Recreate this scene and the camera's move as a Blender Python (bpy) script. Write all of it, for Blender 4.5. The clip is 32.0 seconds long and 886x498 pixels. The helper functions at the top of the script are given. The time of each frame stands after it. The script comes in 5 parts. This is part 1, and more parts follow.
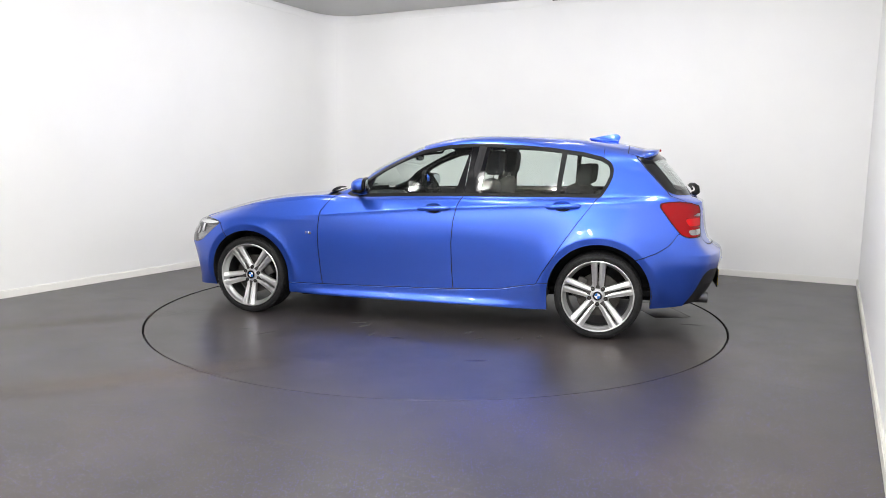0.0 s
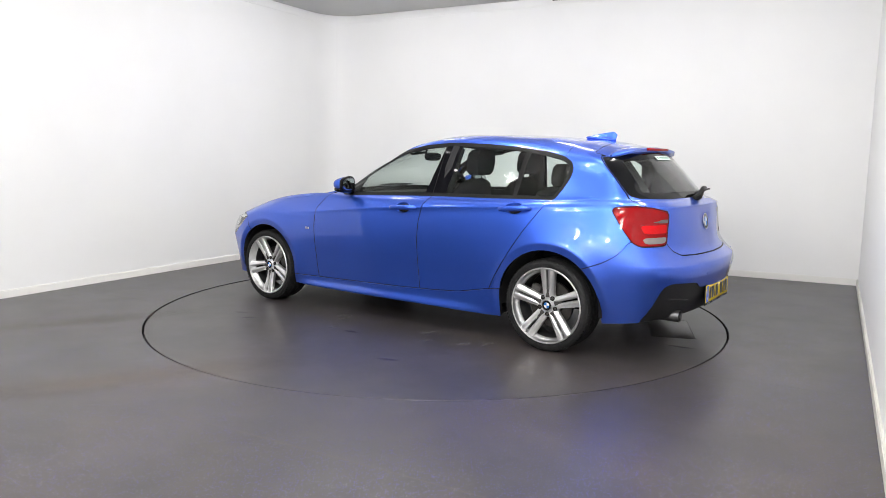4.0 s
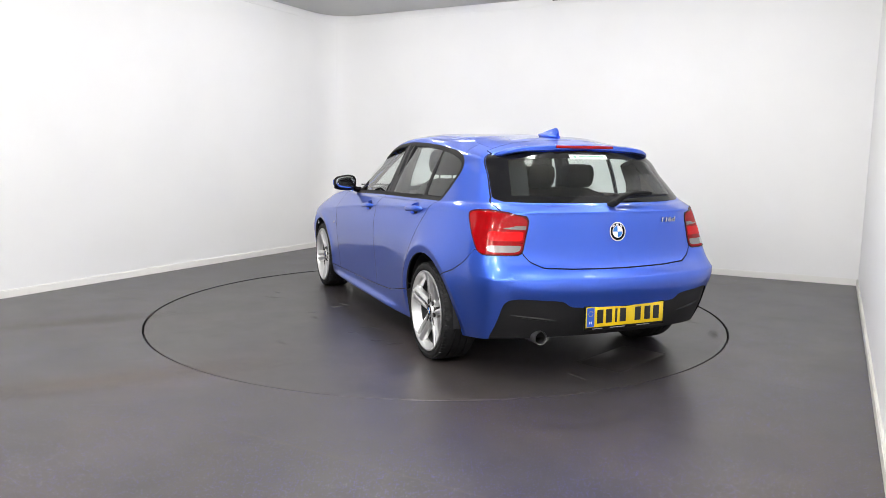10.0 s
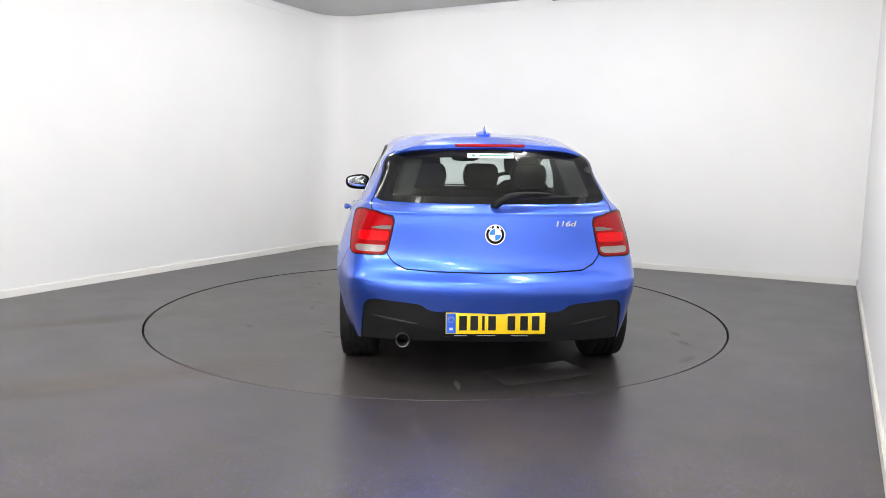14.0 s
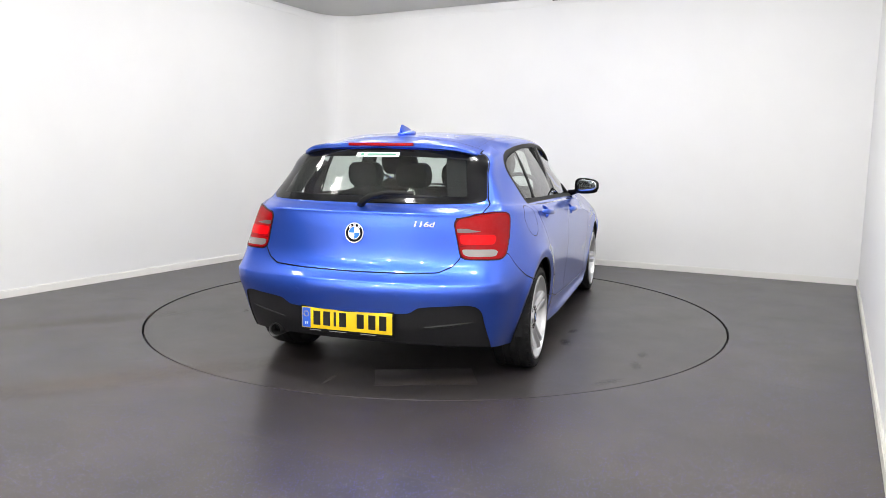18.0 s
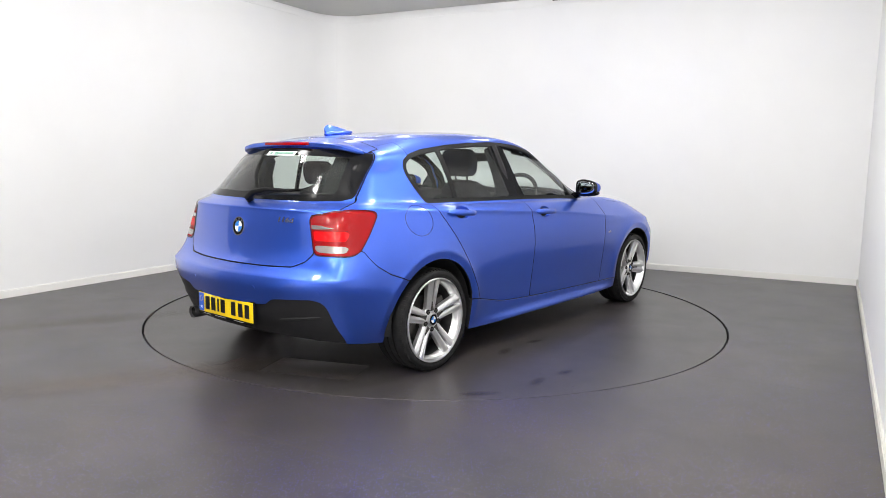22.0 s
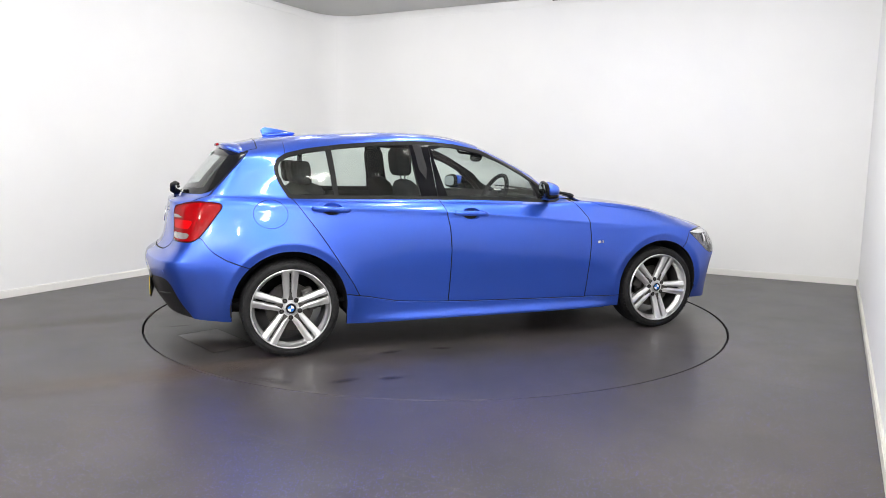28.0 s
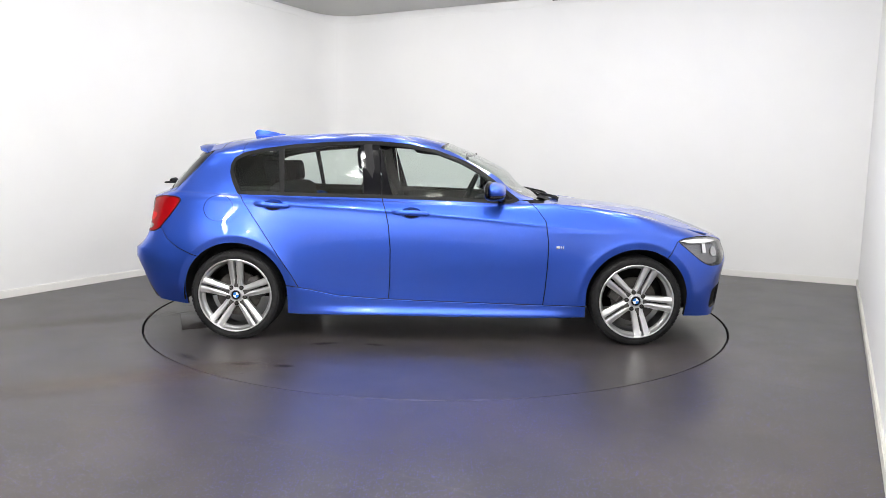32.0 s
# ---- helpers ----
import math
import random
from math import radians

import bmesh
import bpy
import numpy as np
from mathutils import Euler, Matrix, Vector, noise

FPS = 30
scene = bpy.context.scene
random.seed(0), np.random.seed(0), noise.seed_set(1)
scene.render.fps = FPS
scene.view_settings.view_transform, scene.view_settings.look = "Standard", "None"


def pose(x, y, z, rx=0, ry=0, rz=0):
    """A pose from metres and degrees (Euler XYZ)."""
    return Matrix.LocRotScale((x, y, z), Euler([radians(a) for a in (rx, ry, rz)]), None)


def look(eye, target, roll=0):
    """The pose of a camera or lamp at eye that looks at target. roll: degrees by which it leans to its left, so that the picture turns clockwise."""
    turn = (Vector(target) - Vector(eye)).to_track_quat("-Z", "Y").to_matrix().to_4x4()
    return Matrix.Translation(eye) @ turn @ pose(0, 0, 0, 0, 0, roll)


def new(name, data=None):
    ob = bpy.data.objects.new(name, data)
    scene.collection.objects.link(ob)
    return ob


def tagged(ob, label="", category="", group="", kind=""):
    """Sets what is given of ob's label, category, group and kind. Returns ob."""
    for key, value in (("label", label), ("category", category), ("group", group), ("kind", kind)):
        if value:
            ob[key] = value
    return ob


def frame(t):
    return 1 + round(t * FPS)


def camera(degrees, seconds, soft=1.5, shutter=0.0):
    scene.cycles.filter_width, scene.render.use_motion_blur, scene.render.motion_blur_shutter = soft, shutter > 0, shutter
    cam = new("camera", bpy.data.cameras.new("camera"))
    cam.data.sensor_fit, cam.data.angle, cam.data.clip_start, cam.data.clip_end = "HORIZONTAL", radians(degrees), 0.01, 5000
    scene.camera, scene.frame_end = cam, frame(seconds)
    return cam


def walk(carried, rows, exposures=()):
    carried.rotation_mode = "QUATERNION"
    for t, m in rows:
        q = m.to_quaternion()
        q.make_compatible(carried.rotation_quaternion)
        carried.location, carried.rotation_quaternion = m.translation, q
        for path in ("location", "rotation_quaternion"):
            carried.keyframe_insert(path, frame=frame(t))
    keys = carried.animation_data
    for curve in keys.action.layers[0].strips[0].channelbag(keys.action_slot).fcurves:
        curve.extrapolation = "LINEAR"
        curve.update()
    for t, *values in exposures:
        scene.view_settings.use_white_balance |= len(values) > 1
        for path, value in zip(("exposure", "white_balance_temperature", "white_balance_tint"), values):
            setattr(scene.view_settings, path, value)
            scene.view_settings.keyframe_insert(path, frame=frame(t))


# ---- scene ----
# ---- camera ----
cam = camera(64.13, 32.0, soft=0.75)
EYE = Vector((0.0, -5.7494, 1.2411))
VIEW = look(EYE, EYE + Vector((0.00810, 0.99157, -0.12929)), 0.693)
walk(cam, [(0.0, VIEW), (32.0, VIEW)])

# ---- world and light ----
world = bpy.data.worlds.new("world")
scene.world = world
world.use_nodes = True
world.node_tree.nodes["Background"].inputs[0].default_value = (0.8, 0.85, 0.9, 1)
world.node_tree.nodes["Background"].inputs[1].default_value = 0.1
scene.view_settings.exposure = 0.0
CEILING = 3.10
LAMP_POWER = 32.8
TABLE_Z = -0.0035
# ceiling lights: place, turn and share of the power; those beside the walls are dimmed
LAMPS = [(-2.2, -0.7, 61, .12), (-1.35, 1.1, 61, .30), (1.9, -0.9, 61, .85), (-0.2, 1.9, 152, .10), (-0.9, 2.2, 152, .22), (1.3, 1.0, 152, .10), (2.3, 0.0, 61, .10), (0.9, -1.6, 61, 1.25),
         (-0.9, -2.6, 61, 1.6), (-2.4, -4.2, 61, 1.3), (-0.3, -4.6, 61, 2.1), (0.1, -0.5, 152, 1.15), (-1.9, -1.9, 61, 1.2), (0.1, -3.3, 61, 1.5), (-1.3, -5.6, 61, 2.1), (-3.5, -4.5, 61, 1.3), (-2.5, -5.5, 61, 1.6)]


# ---- small tools ----
def bm_mesh(name, bm, smooth=True):
    me = bpy.data.meshes.new(name)
    bm.normal_update()
    bm.to_mesh(me)
    bm.free()
    if smooth:
        for q in me.polygons:
            q.use_smooth = True
    return me


def sharpen(me, degrees=35):
    me.set_sharp_from_angle(angle=radians(degrees))
    return me


def part(name, bm, material, parent, label="", smooth=True, m=None):
    """One mesh object under a thing or a part, from a bmesh or a mesh."""
    me = bm if isinstance(bm, bpy.types.Mesh) else sharpen(bm_mesh(name, bm, smooth))
    if material is not None and not me.materials:
        me.materials.append(material)
    ob = new(name, me)
    ob.parent = parent
    if m is not None:
        ob.matrix_local = m
    if label:
        ob["label"] = label
    return ob


def empty(name, m=None):
    ob = new(name)
    ob.empty_display_size = 0.2
    if m is not None:
        ob.matrix_world = m
    return ob


def box_bm(x0, x1, y0, y1, z0, z1, bevel=0.0, seg=2):
    bm = bmesh.new()
    bmesh.ops.create_cube(bm, size=1)
    for v in bm.verts:
        v.co = Vector(((x0 + x1) / 2 + v.co.x * (x1 - x0), (y0 + y1) / 2 + v.co.y * (y1 - y0), (z0 + z1) / 2 + v.co.z * (z1 - z0)))
    if bevel > 0:
        bmesh.ops.bevel(bm, geom=bm.edges[:], offset=bevel, segments=seg, affect="EDGES", profile=0.5)
    return bm


def turned(profile, steps=48, axis="y", closed=False):
    """A body of revolution round an axis from (radius, height) pairs."""
    bm = bmesh.new()
    rings = []
    for r, h in profile:
        ring = []
        for k in range(steps):
            a = 2 * math.pi * k / steps
            c, s = r * math.cos(a), r * math.sin(a)
            co = (c, h, s) if axis == "y" else ((c, s, h) if axis == "z" else (h, c, s))
            ring.append(bm.verts.new(co))
        rings.append(ring)
    pairs = list(zip(rings, rings[1:])) + ([(rings[-1], rings[0])] if closed else [])
    for a, b in pairs:
        for k in range(steps):
            j = (k + 1) % steps
            bm.faces.new((a[k], a[j], b[j], b[k]))
    bmesh.ops.recalc_face_normals(bm, faces=bm.faces[:])
    return bm


def disc_caps(bm, ring_first, ring_last, steps):
    bm.verts.ensure_lookup_table()
    for start in (ring_first, ring_last):
        bm.faces.new([bm.verts[start + k] for k in range(steps)])
    bmesh.ops.recalc_face_normals(bm, faces=bm.faces[:])
    return bm


def slab(outline, depth, bevel=0.0, seg=2):
    """A plate in the xy plane from its outline, depth along z."""
    bm = bmesh.new()
    face = bm.faces.new([bm.verts.new((x, y, 0)) for x, y in outline])
    out = bmesh.ops.extrude_face_region(bm, geom=[face])
    for v in out["geom"]:
        if isinstance(v, bmesh.types.BMVert):
            v.co.z += depth
    bmesh.ops.recalc_face_normals(bm, faces=bm.faces[:])
    if bevel > 0:
        bmesh.ops.bevel(bm, geom=bm.edges[:], offset=bevel, segments=seg, affect="EDGES", profile=0.5)
    return bm


def moved(bm, m):
    bm.transform(m)
    if m.to_3x3().determinant() < 0:
        bmesh.ops.reverse_faces(bm, faces=bm.faces[:])
    return bm


def joined(*bms):
    out = bmesh.new()
    for b in bms:
        me = bpy.data.meshes.new("tmp")
        b.to_mesh(me)
        b.free()
        out.from_mesh(me)
        bpy.data.meshes.remove(me)
    return out


def tube_bm(points, radius, steps=8):
    """A round bar along points."""
    bm = bmesh.new()
    pts = [Vector(q) for q in points]
    rings = []
    for i, q in enumerate(pts):
        d = (pts[min(i + 1, len(pts) - 1)] - pts[max(i - 1, 0)]).normalized()
        a = d.cross(Vector((0, 0, 1)) if abs(d.z) < 0.9 else Vector((1, 0, 0))).normalized()
        b = d.cross(a)
        r = radius[i] if isinstance(radius, (list, tuple)) else radius
        rings.append([bm.verts.new(q + r * (a * math.cos(2 * math.pi * k / steps) + b * math.sin(2 * math.pi * k / steps))) for k in range(steps)])
    for a, b in zip(rings, rings[1:]):
        for k in range(steps):
            bm.faces.new((a[k], a[(k + 1) % steps], b[(k + 1) % steps], b[k]))
    bm.faces.new(rings[0])
    bm.faces.new(rings[-1][::-1])
    bmesh.ops.recalc_face_normals(bm, faces=bm.faces[:])
    return bm


# ---- materials ----
def material(name, color, rough=0.5, metal=0.0, **more):
    mat = bpy.data.materials.new(name)
    mat.use_nodes = True
    b = mat.node_tree.nodes["Principled BSDF"]
    b.inputs["Base Color"].default_value = (*color, 1)
    b.inputs["Roughness"].default_value = rough
    b.inputs["Metallic"].default_value = metal
    for key, value in more.items():
        b.inputs[key.replace("_", " ")].default_value = value
    return mat


def node(mat, kind, **values):
    n = mat.node_tree.nodes.new(kind)
    for key, value in values.items():
        n.inputs[key.replace("_", " ")].default_value = value
    return n


def noise_tex(mat, scale, detail=4.0, space="Object", rough=0.55):
    tc = mat.node_tree.nodes.new("ShaderNodeTexCoord")
    n = node(mat, "ShaderNodeTexNoise", Scale=scale, Detail=detail, Roughness=rough)
    mat.node_tree.links.new(tc.outputs[space], n.inputs["Vector"])
    return n


def ramp(mat, source, stops):
    r = mat.node_tree.nodes.new("ShaderNodeValToRGB")
    while len(r.color_ramp.elements) < len(stops):
        r.color_ramp.elements.new(0.5)
    for e, (pos, c) in zip(r.color_ramp.elements, stops):
        e.position, e.color = pos, (*c, 1)
    mat.node_tree.links.new(source, r.inputs[0])
    return r


def bump(mat, source, strength, distance):
    b = node(mat, "ShaderNodeBump", Strength=strength, Distance=distance)
    mat.node_tree.links.new(source, b.inputs["Height"])
    mat.node_tree.links.new(b.outputs[0], mat.node_tree.nodes["Principled BSDF"].inputs["Normal"])
    return b


def link(mat, source, name):
    mat.node_tree.links.new(source, mat.node_tree.nodes["Principled BSDF"].inputs[name])


def grained(name, color, spread, rough, scale, bump_strength=0.15, distance=0.001, metal=0.0):
    """A plain stuff with mottling at two scales and fine relief."""
    mat = material(name, color, rough, metal)
    lo = tuple(max(0.0, c * (1 - spread)) for c in color)
    hi = tuple(min(1.0, c * (1 + spread)) for c in color)
    r = ramp(mat, noise_tex(mat, scale * 0.08, 5).outputs["Fac"], [(0.3, lo), (0.7, hi)])
    link(mat, r.outputs[0], "Base Color")
    bump(mat, noise_tex(mat, scale, 3).outputs["Fac"], bump_strength, distance)
    return mat


PAINT = material("blue_paint", (0.05, 0.125, 0.64), 0.39, 0.87, Coat_Weight=1.0, Coat_Roughness=0.012, Coat_IOR=1.5)
_flake = noise_tex(PAINT, 1400, 1)
link(PAINT, ramp(PAINT, _flake.outputs["Fac"], [(0.35, (0.029, 0.097, 0.54)), (0.7, (0.045, 0.137, 0.745))]).outputs[0], "Base Color")
BLACK_TRIM = grained("black_trim", (0.007, 0.007, 0.0075), 0.25, 0.5, 900, 0.12, 0.0004)
BLACK_TRIM.node_tree.nodes["Principled BSDF"].inputs["Specular IOR Level"].default_value = 0.14
GLASS_BORDER = material("glass_border_black", (0.004, 0.004, 0.005), 0.08, 0.0, Specular_IOR_Level=0.2)
GLOSS_BLACK = material("gloss_black", (0.004, 0.004, 0.0055), 0.04, 0.0, Specular_IOR_Level=0.12)
TEXTURED_BLACK = grained("textured_black", (0.012, 0.012, 0.0135), 0.2, 0.55, 1500, 0.3, 0.0006)
TEXTURED_BLACK.node_tree.nodes["Principled BSDF"].inputs["Specular IOR Level"].default_value = 0.35
RUBBER = grained("tyre_rubber", (0.014, 0.014, 0.015), 0.3, 0.62, 400, 0.25, 0.0008)
RUBBER.node_tree.nodes["Principled BSDF"].inputs["Specular IOR Level"].default_value = 0.2
LINER = grained("arch_liner", (0.008, 0.008, 0.009), 0.3, 0.85, 200, 0.3, 0.002)
ALLOY = material("silver_alloy", (0.71, 0.71, 0.72), 0.28, 0.85)
bump(ALLOY, noise_tex(ALLOY, 900, 2).outputs["Fac"], 0.05, 0.0004)
ALLOY_DARK = grained("alloy_barrel", (0.13, 0.13, 0.135), 0.2, 0.42, 300, 0.1, 0.0006, 0.85)
STEEL = grained("brake_steel", (0.075, 0.07, 0.066), 0.3, 0.45, 160, 0.2, 0.0006, 0.9)
CHROME = material("chrome", (0.8, 0.8, 0.82), 0.08, 1.0)
DULL_CHROME = material("dull_chrome", (0.52, 0.53, 0.56), 0.22, 1.0)
MIRROR_GLASS = material("mirror_glass", (0.5, 0.53, 0.56), 0.03, 1.0)
CAST = grained("cast_iron", (0.06, 0.057, 0.055), 0.3, 0.6, 250, 0.3, 0.001, 0.4)
FABRIC = grained("seat_cloth", (0.016, 0.016, 0.018), 0.2, 0.95, 120, 0.03, 0.0004)
PLASTIC = grained("cabin_plastic", (0.014, 0.014, 0.015), 0.2, 0.7, 200, 0.03, 0.0004)
LINING = grained("roof_lining", (0.32, 0.31, 0.30), 0.08, 0.95, 500, 0.2, 0.0006)
for _dull in (FABRIC, PLASTIC):
    _dull.node_tree.nodes["Principled BSDF"].inputs["Specular IOR Level"].default_value = 0.08
# near-black on turned-in panel edges: the shade of the gaps as colour
GAP_SHADE = material("panel_gap_shade", (0.004, 0.004, 0.005), 0.7)
LINING_DARK = grained("dark_lining", (0.016, 0.016, 0.018), 0.12, 0.9, 200, 0.03, 0.0004)
BADGE_WHITE = material("badge_white", (0.8, 0.8, 0.8), 0.2)
BADGE_GREY = material("print_grey", (0.35, 0.35, 0.35), 0.4)
BADGE_BLUE = material("badge_blue", (0.03, 0.19, 0.6), 0.2)
RED_LENS = material("red_lens", (0.25, 0.0012, 0.003), 0.3, 0.0, Coat_Weight=0.45, Coat_Roughness=0.02, Specular_IOR_Level=0.0)
bump(RED_LENS, noise_tex(RED_LENS, 220, 1).outputs["Fac"], 0.12, 0.001)
RED_BRIGHT = material("red_light_guide", (0.58, 0.0015, 0.004), 0.3, 0.0, Coat_Weight=0.45, Coat_Roughness=0.02, Specular_IOR_Level=0.0)
RED_DEEP = material("red_lens_dark", (0.09, 0.001, 0.002), 0.2, 0.0, Coat_Weight=0.45, Coat_Roughness=0.02, Specular_IOR_Level=0.0)
CLEAR_LENS = material("clear_lens", (0.22, 0.19, 0.185), 0.2, 0.2, Coat_Weight=1.0)
bump(CLEAR_LENS, noise_tex(CLEAR_LENS, 160, 1).outputs["Fac"], 0.3, 0.002)
GREY_LENS = material("grey_lens", (0.13, 0.09, 0.09), 0.15, 0.2, Coat_Weight=1.0)
YELLOW = material("plate_yellow", (0.86, 0.60, 0.01), 0.25, 0.0, Coat_Weight=0.5)
PLATE_BLUE = material("plate_blue", (0.02, 0.10, 0.55), 0.3)
PLATE_BLACK = material("plate_black", (0.008, 0.008, 0.008), 0.3)
STICKER = material("sticker_white", (0.72, 0.78, 0.76), 0.4)
STICKER_GREEN = material("sticker_green", (0.05, 0.22, 0.14), 0.4)


def glass(name, color, alpha):
    """Thin tinted glass: part clear film, part mirror gloss."""
    mat = bpy.data.materials.new(name)
    mat.use_nodes = True
    nt = mat.node_tree
    nt.nodes.clear()
    out = nt.nodes.new("ShaderNodeOutputMaterial")
    clear = nt.nodes.new("ShaderNodeBsdfTransparent")
    clear.inputs[0].default_value = (*color, 1)
    gloss = nt.nodes.new("ShaderNodeBsdfGlossy")
    gloss.inputs["Roughness"].default_value = 0.01
    gloss.inputs[0].default_value = (1, 1, 1, 1)
    lw = nt.nodes.new("ShaderNodeLayerWeight")
    lw.inputs[0].default_value = 0.5
    power = nt.nodes.new("ShaderNodeMath")
    power.operation = "POWER"
    power.inputs[1].default_value = 3.6
    nt.links.new(lw.outputs["Facing"], power.inputs[0])
    fr = nt.nodes.new("ShaderNodeMath")
    fr.operation = "MULTIPLY_ADD"
    fr.inputs[1].default_value, fr.inputs[2].default_value = 0.85, alpha
    nt.links.new(power.outputs[0], fr.inputs[0])
    mix = nt.nodes.new("ShaderNodeMixShader")
    nt.links.new(fr.outputs[0], mix.inputs[0])
    nt.links.new(clear.outputs[0], mix.inputs[1])
    nt.links.new(gloss.outputs[0], mix.inputs[2])
    nt.links.new(mix.outputs[0], out.inputs[0])
    return mat


GLASS = glass("window_glass", (0.84, 0.90, 0.87), 0.030)
LAMP_GLASS = glass("lamp_glass", (0.95, 0.96, 0.97), 0.06)


def wall_paint(name, color):
    mat = material(name, color, 0.55)
    lo = tuple(c * 0.965 for c in color)
    n = noise_tex(mat, 0.9, 5)
    link(mat, ramp(mat, n.outputs["Fac"], [(0.35, lo), (0.65, color)]).outputs[0], "Base Color")
    bump(mat, noise_tex(mat, 90, 4).outputs["Fac"], 0.06, 0.002)
    return mat


WALL = wall_paint("white_wall_paint", (0.84, 0.84, 0.835))
OPENING_DARK = wall_paint("unseen_opening_dark", (0.09, 0.09, 0.095))
SKIRTING = wall_paint("white_gloss_paint", (0.80, 0.79, 0.76))
# right-hand skirting: darker and slightly yellower than the rest
RIGHT_SKIRTING = wall_paint("right_skirting_paint", (0.60, 0.59, 0.54))
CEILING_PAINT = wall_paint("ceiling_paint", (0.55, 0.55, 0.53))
DARK_STRIP = grained("dark_brown_strip", (0.05, 0.035, 0.03), 0.3, 0.6, 120)


def vinyl(name, glitter):
    """Dark speckled safety vinyl: grey-brown mottling, worn lanes, fine blue and pale glitter that has rubbed off in places."""
    mat = material(name, (0.05, 0.048, 0.047), 0.34, Specular_IOR_Level=0.54)
    nt = mat.node_tree
    big = noise_tex(mat, 0.8, 6)
    base = ramp(mat, big.outputs["Fac"], [(0.3, (0.036, 0.0325, 0.031)), (0.5, (0.043, 0.038, 0.0355)), (0.7, (0.058, 0.048, 0.041))])
    mid = noise_tex(mat, 6.0, 8, rough=0.65)
    mixn = nt.nodes.new("ShaderNodeMix")
    mixn.data_type, mixn.blend_type = "RGBA", "MULTIPLY"
    mixn.inputs["Factor"].default_value = 1.0
    nt.links.new(base.outputs[0], mixn.inputs["A"])
    nt.links.new(ramp(mat, mid.outputs["Fac"], [(0.3, (0.74, 0.74, 0.77)), (0.5, (1.0, 1.0, 1.0)), (0.7, (1.22, 1.19, 1.16))]).outputs[0], mixn.inputs["B"])
    col = mixn.outputs["Result"]
    tc = nt.nodes.new("ShaderNodeTexCoord")
    rubbed = ramp(mat, noise_tex(mat, 1.7, 5).outputs["Fac"], [(0.35, (0.35,) * 3), (0.6, (1, 1, 1))])
    for scale, size, tint, amount in ((105, 0.32, (0.10, 0.085, 0.42), 0.48), (90, 0.24, (0.30, 0.29, 0.33), 0.66), (210, 0.3, (0.006, 0.006, 0.008), 0.5)):
        v = node(mat, "ShaderNodeTexVoronoi", Scale=scale, Randomness=1.0)
        nt.links.new(tc.outputs["Object"], v.inputs["Vector"])
        dot = ramp(mat, v.outputs["Distance"], [(size * 0.6, (1, 1, 1)), (size, (0, 0, 0))])
        pick = nt.nodes.new("ShaderNodeSeparateColor")
        nt.links.new(v.outputs["Color"], pick.inputs[0])
        some = nt.nodes.new("ShaderNodeMath")
        some.operation = "GREATER_THAN"
        some.inputs[1].default_value = amount
        nt.links.new(pick.outputs[0], some.inputs[0])
        both = nt.nodes.new("ShaderNodeMath")
        both.operation = "MULTIPLY"
        nt.links.new(dot.outputs[0], both.inputs[0])
        nt.links.new(some.outputs[0], both.inputs[1])
        left = nt.nodes.new("ShaderNodeMath")
        left.operation = "MULTIPLY"
        nt.links.new(both.outputs[0], left.inputs[0])
        nt.links.new(rubbed.outputs[0], left.inputs[1])
        share = nt.nodes.new("ShaderNodeMath")
        share.operation = "MULTIPLY"
        share.inputs[1].default_value = glitter
        nt.links.new(left.outputs[0], share.inputs[0])
        m2 = nt.nodes.new("ShaderNodeMix")
        m2.data_type = "RGBA"
        nt.links.new(share.outputs[0], m2.inputs["Factor"])
        nt.links.new(col, m2.inputs["A"])
        m2.inputs["B"].default_value = (*tint, 1)
        col = m2.outputs["Result"]
    link(mat, col, "Base Color")
    rg = ramp(mat, noise_tex(mat, 2.3, 6).outputs["Fac"], [(0.3, (0.32,) * 3), (0.7, (0.37,) * 3)])
    link(mat, rg.outputs[0], "Roughness")
    bump(mat, noise_tex(mat, 260, 3).outputs["Fac"], 0.10, 0.001)
    return mat


VINYL = vinyl("speckled_vinyl", 1.0)
TABLE_VINYL = vinyl("worn_turntable_vinyl", 0.35)


def mark(name, color, rough, low, high):
    """A worn or dirty patch that frays out towards its edge."""
    mat = material(name, color, rough)
    nt = mat.node_tree
    tc = nt.nodes.new("ShaderNodeTexCoord")
    ball = nt.nodes.new("ShaderNodeTexGradient")
    ball.gradient_type = "SPHERICAL"
    nt.links.new(tc.outputs["Object"], ball.inputs[0])
    n = node(mat, "ShaderNodeTexNoise", Scale=2.4, Detail=6.0, Roughness=0.65)
    nt.links.new(tc.outputs["Object"], n.inputs["Vector"])
    m = nt.nodes.new("ShaderNodeMath")
    m.operation = "MULTIPLY"
    nt.links.new(ball.outputs["Fac"], m.inputs[0])
    nt.links.new(n.outputs["Fac"], m.inputs[1])
    link(mat, ramp(mat, m.outputs[0], [(low, (0, 0, 0)), (high, (0.4, 0.4, 0.4))]).outputs[0], "Alpha")
    return mat


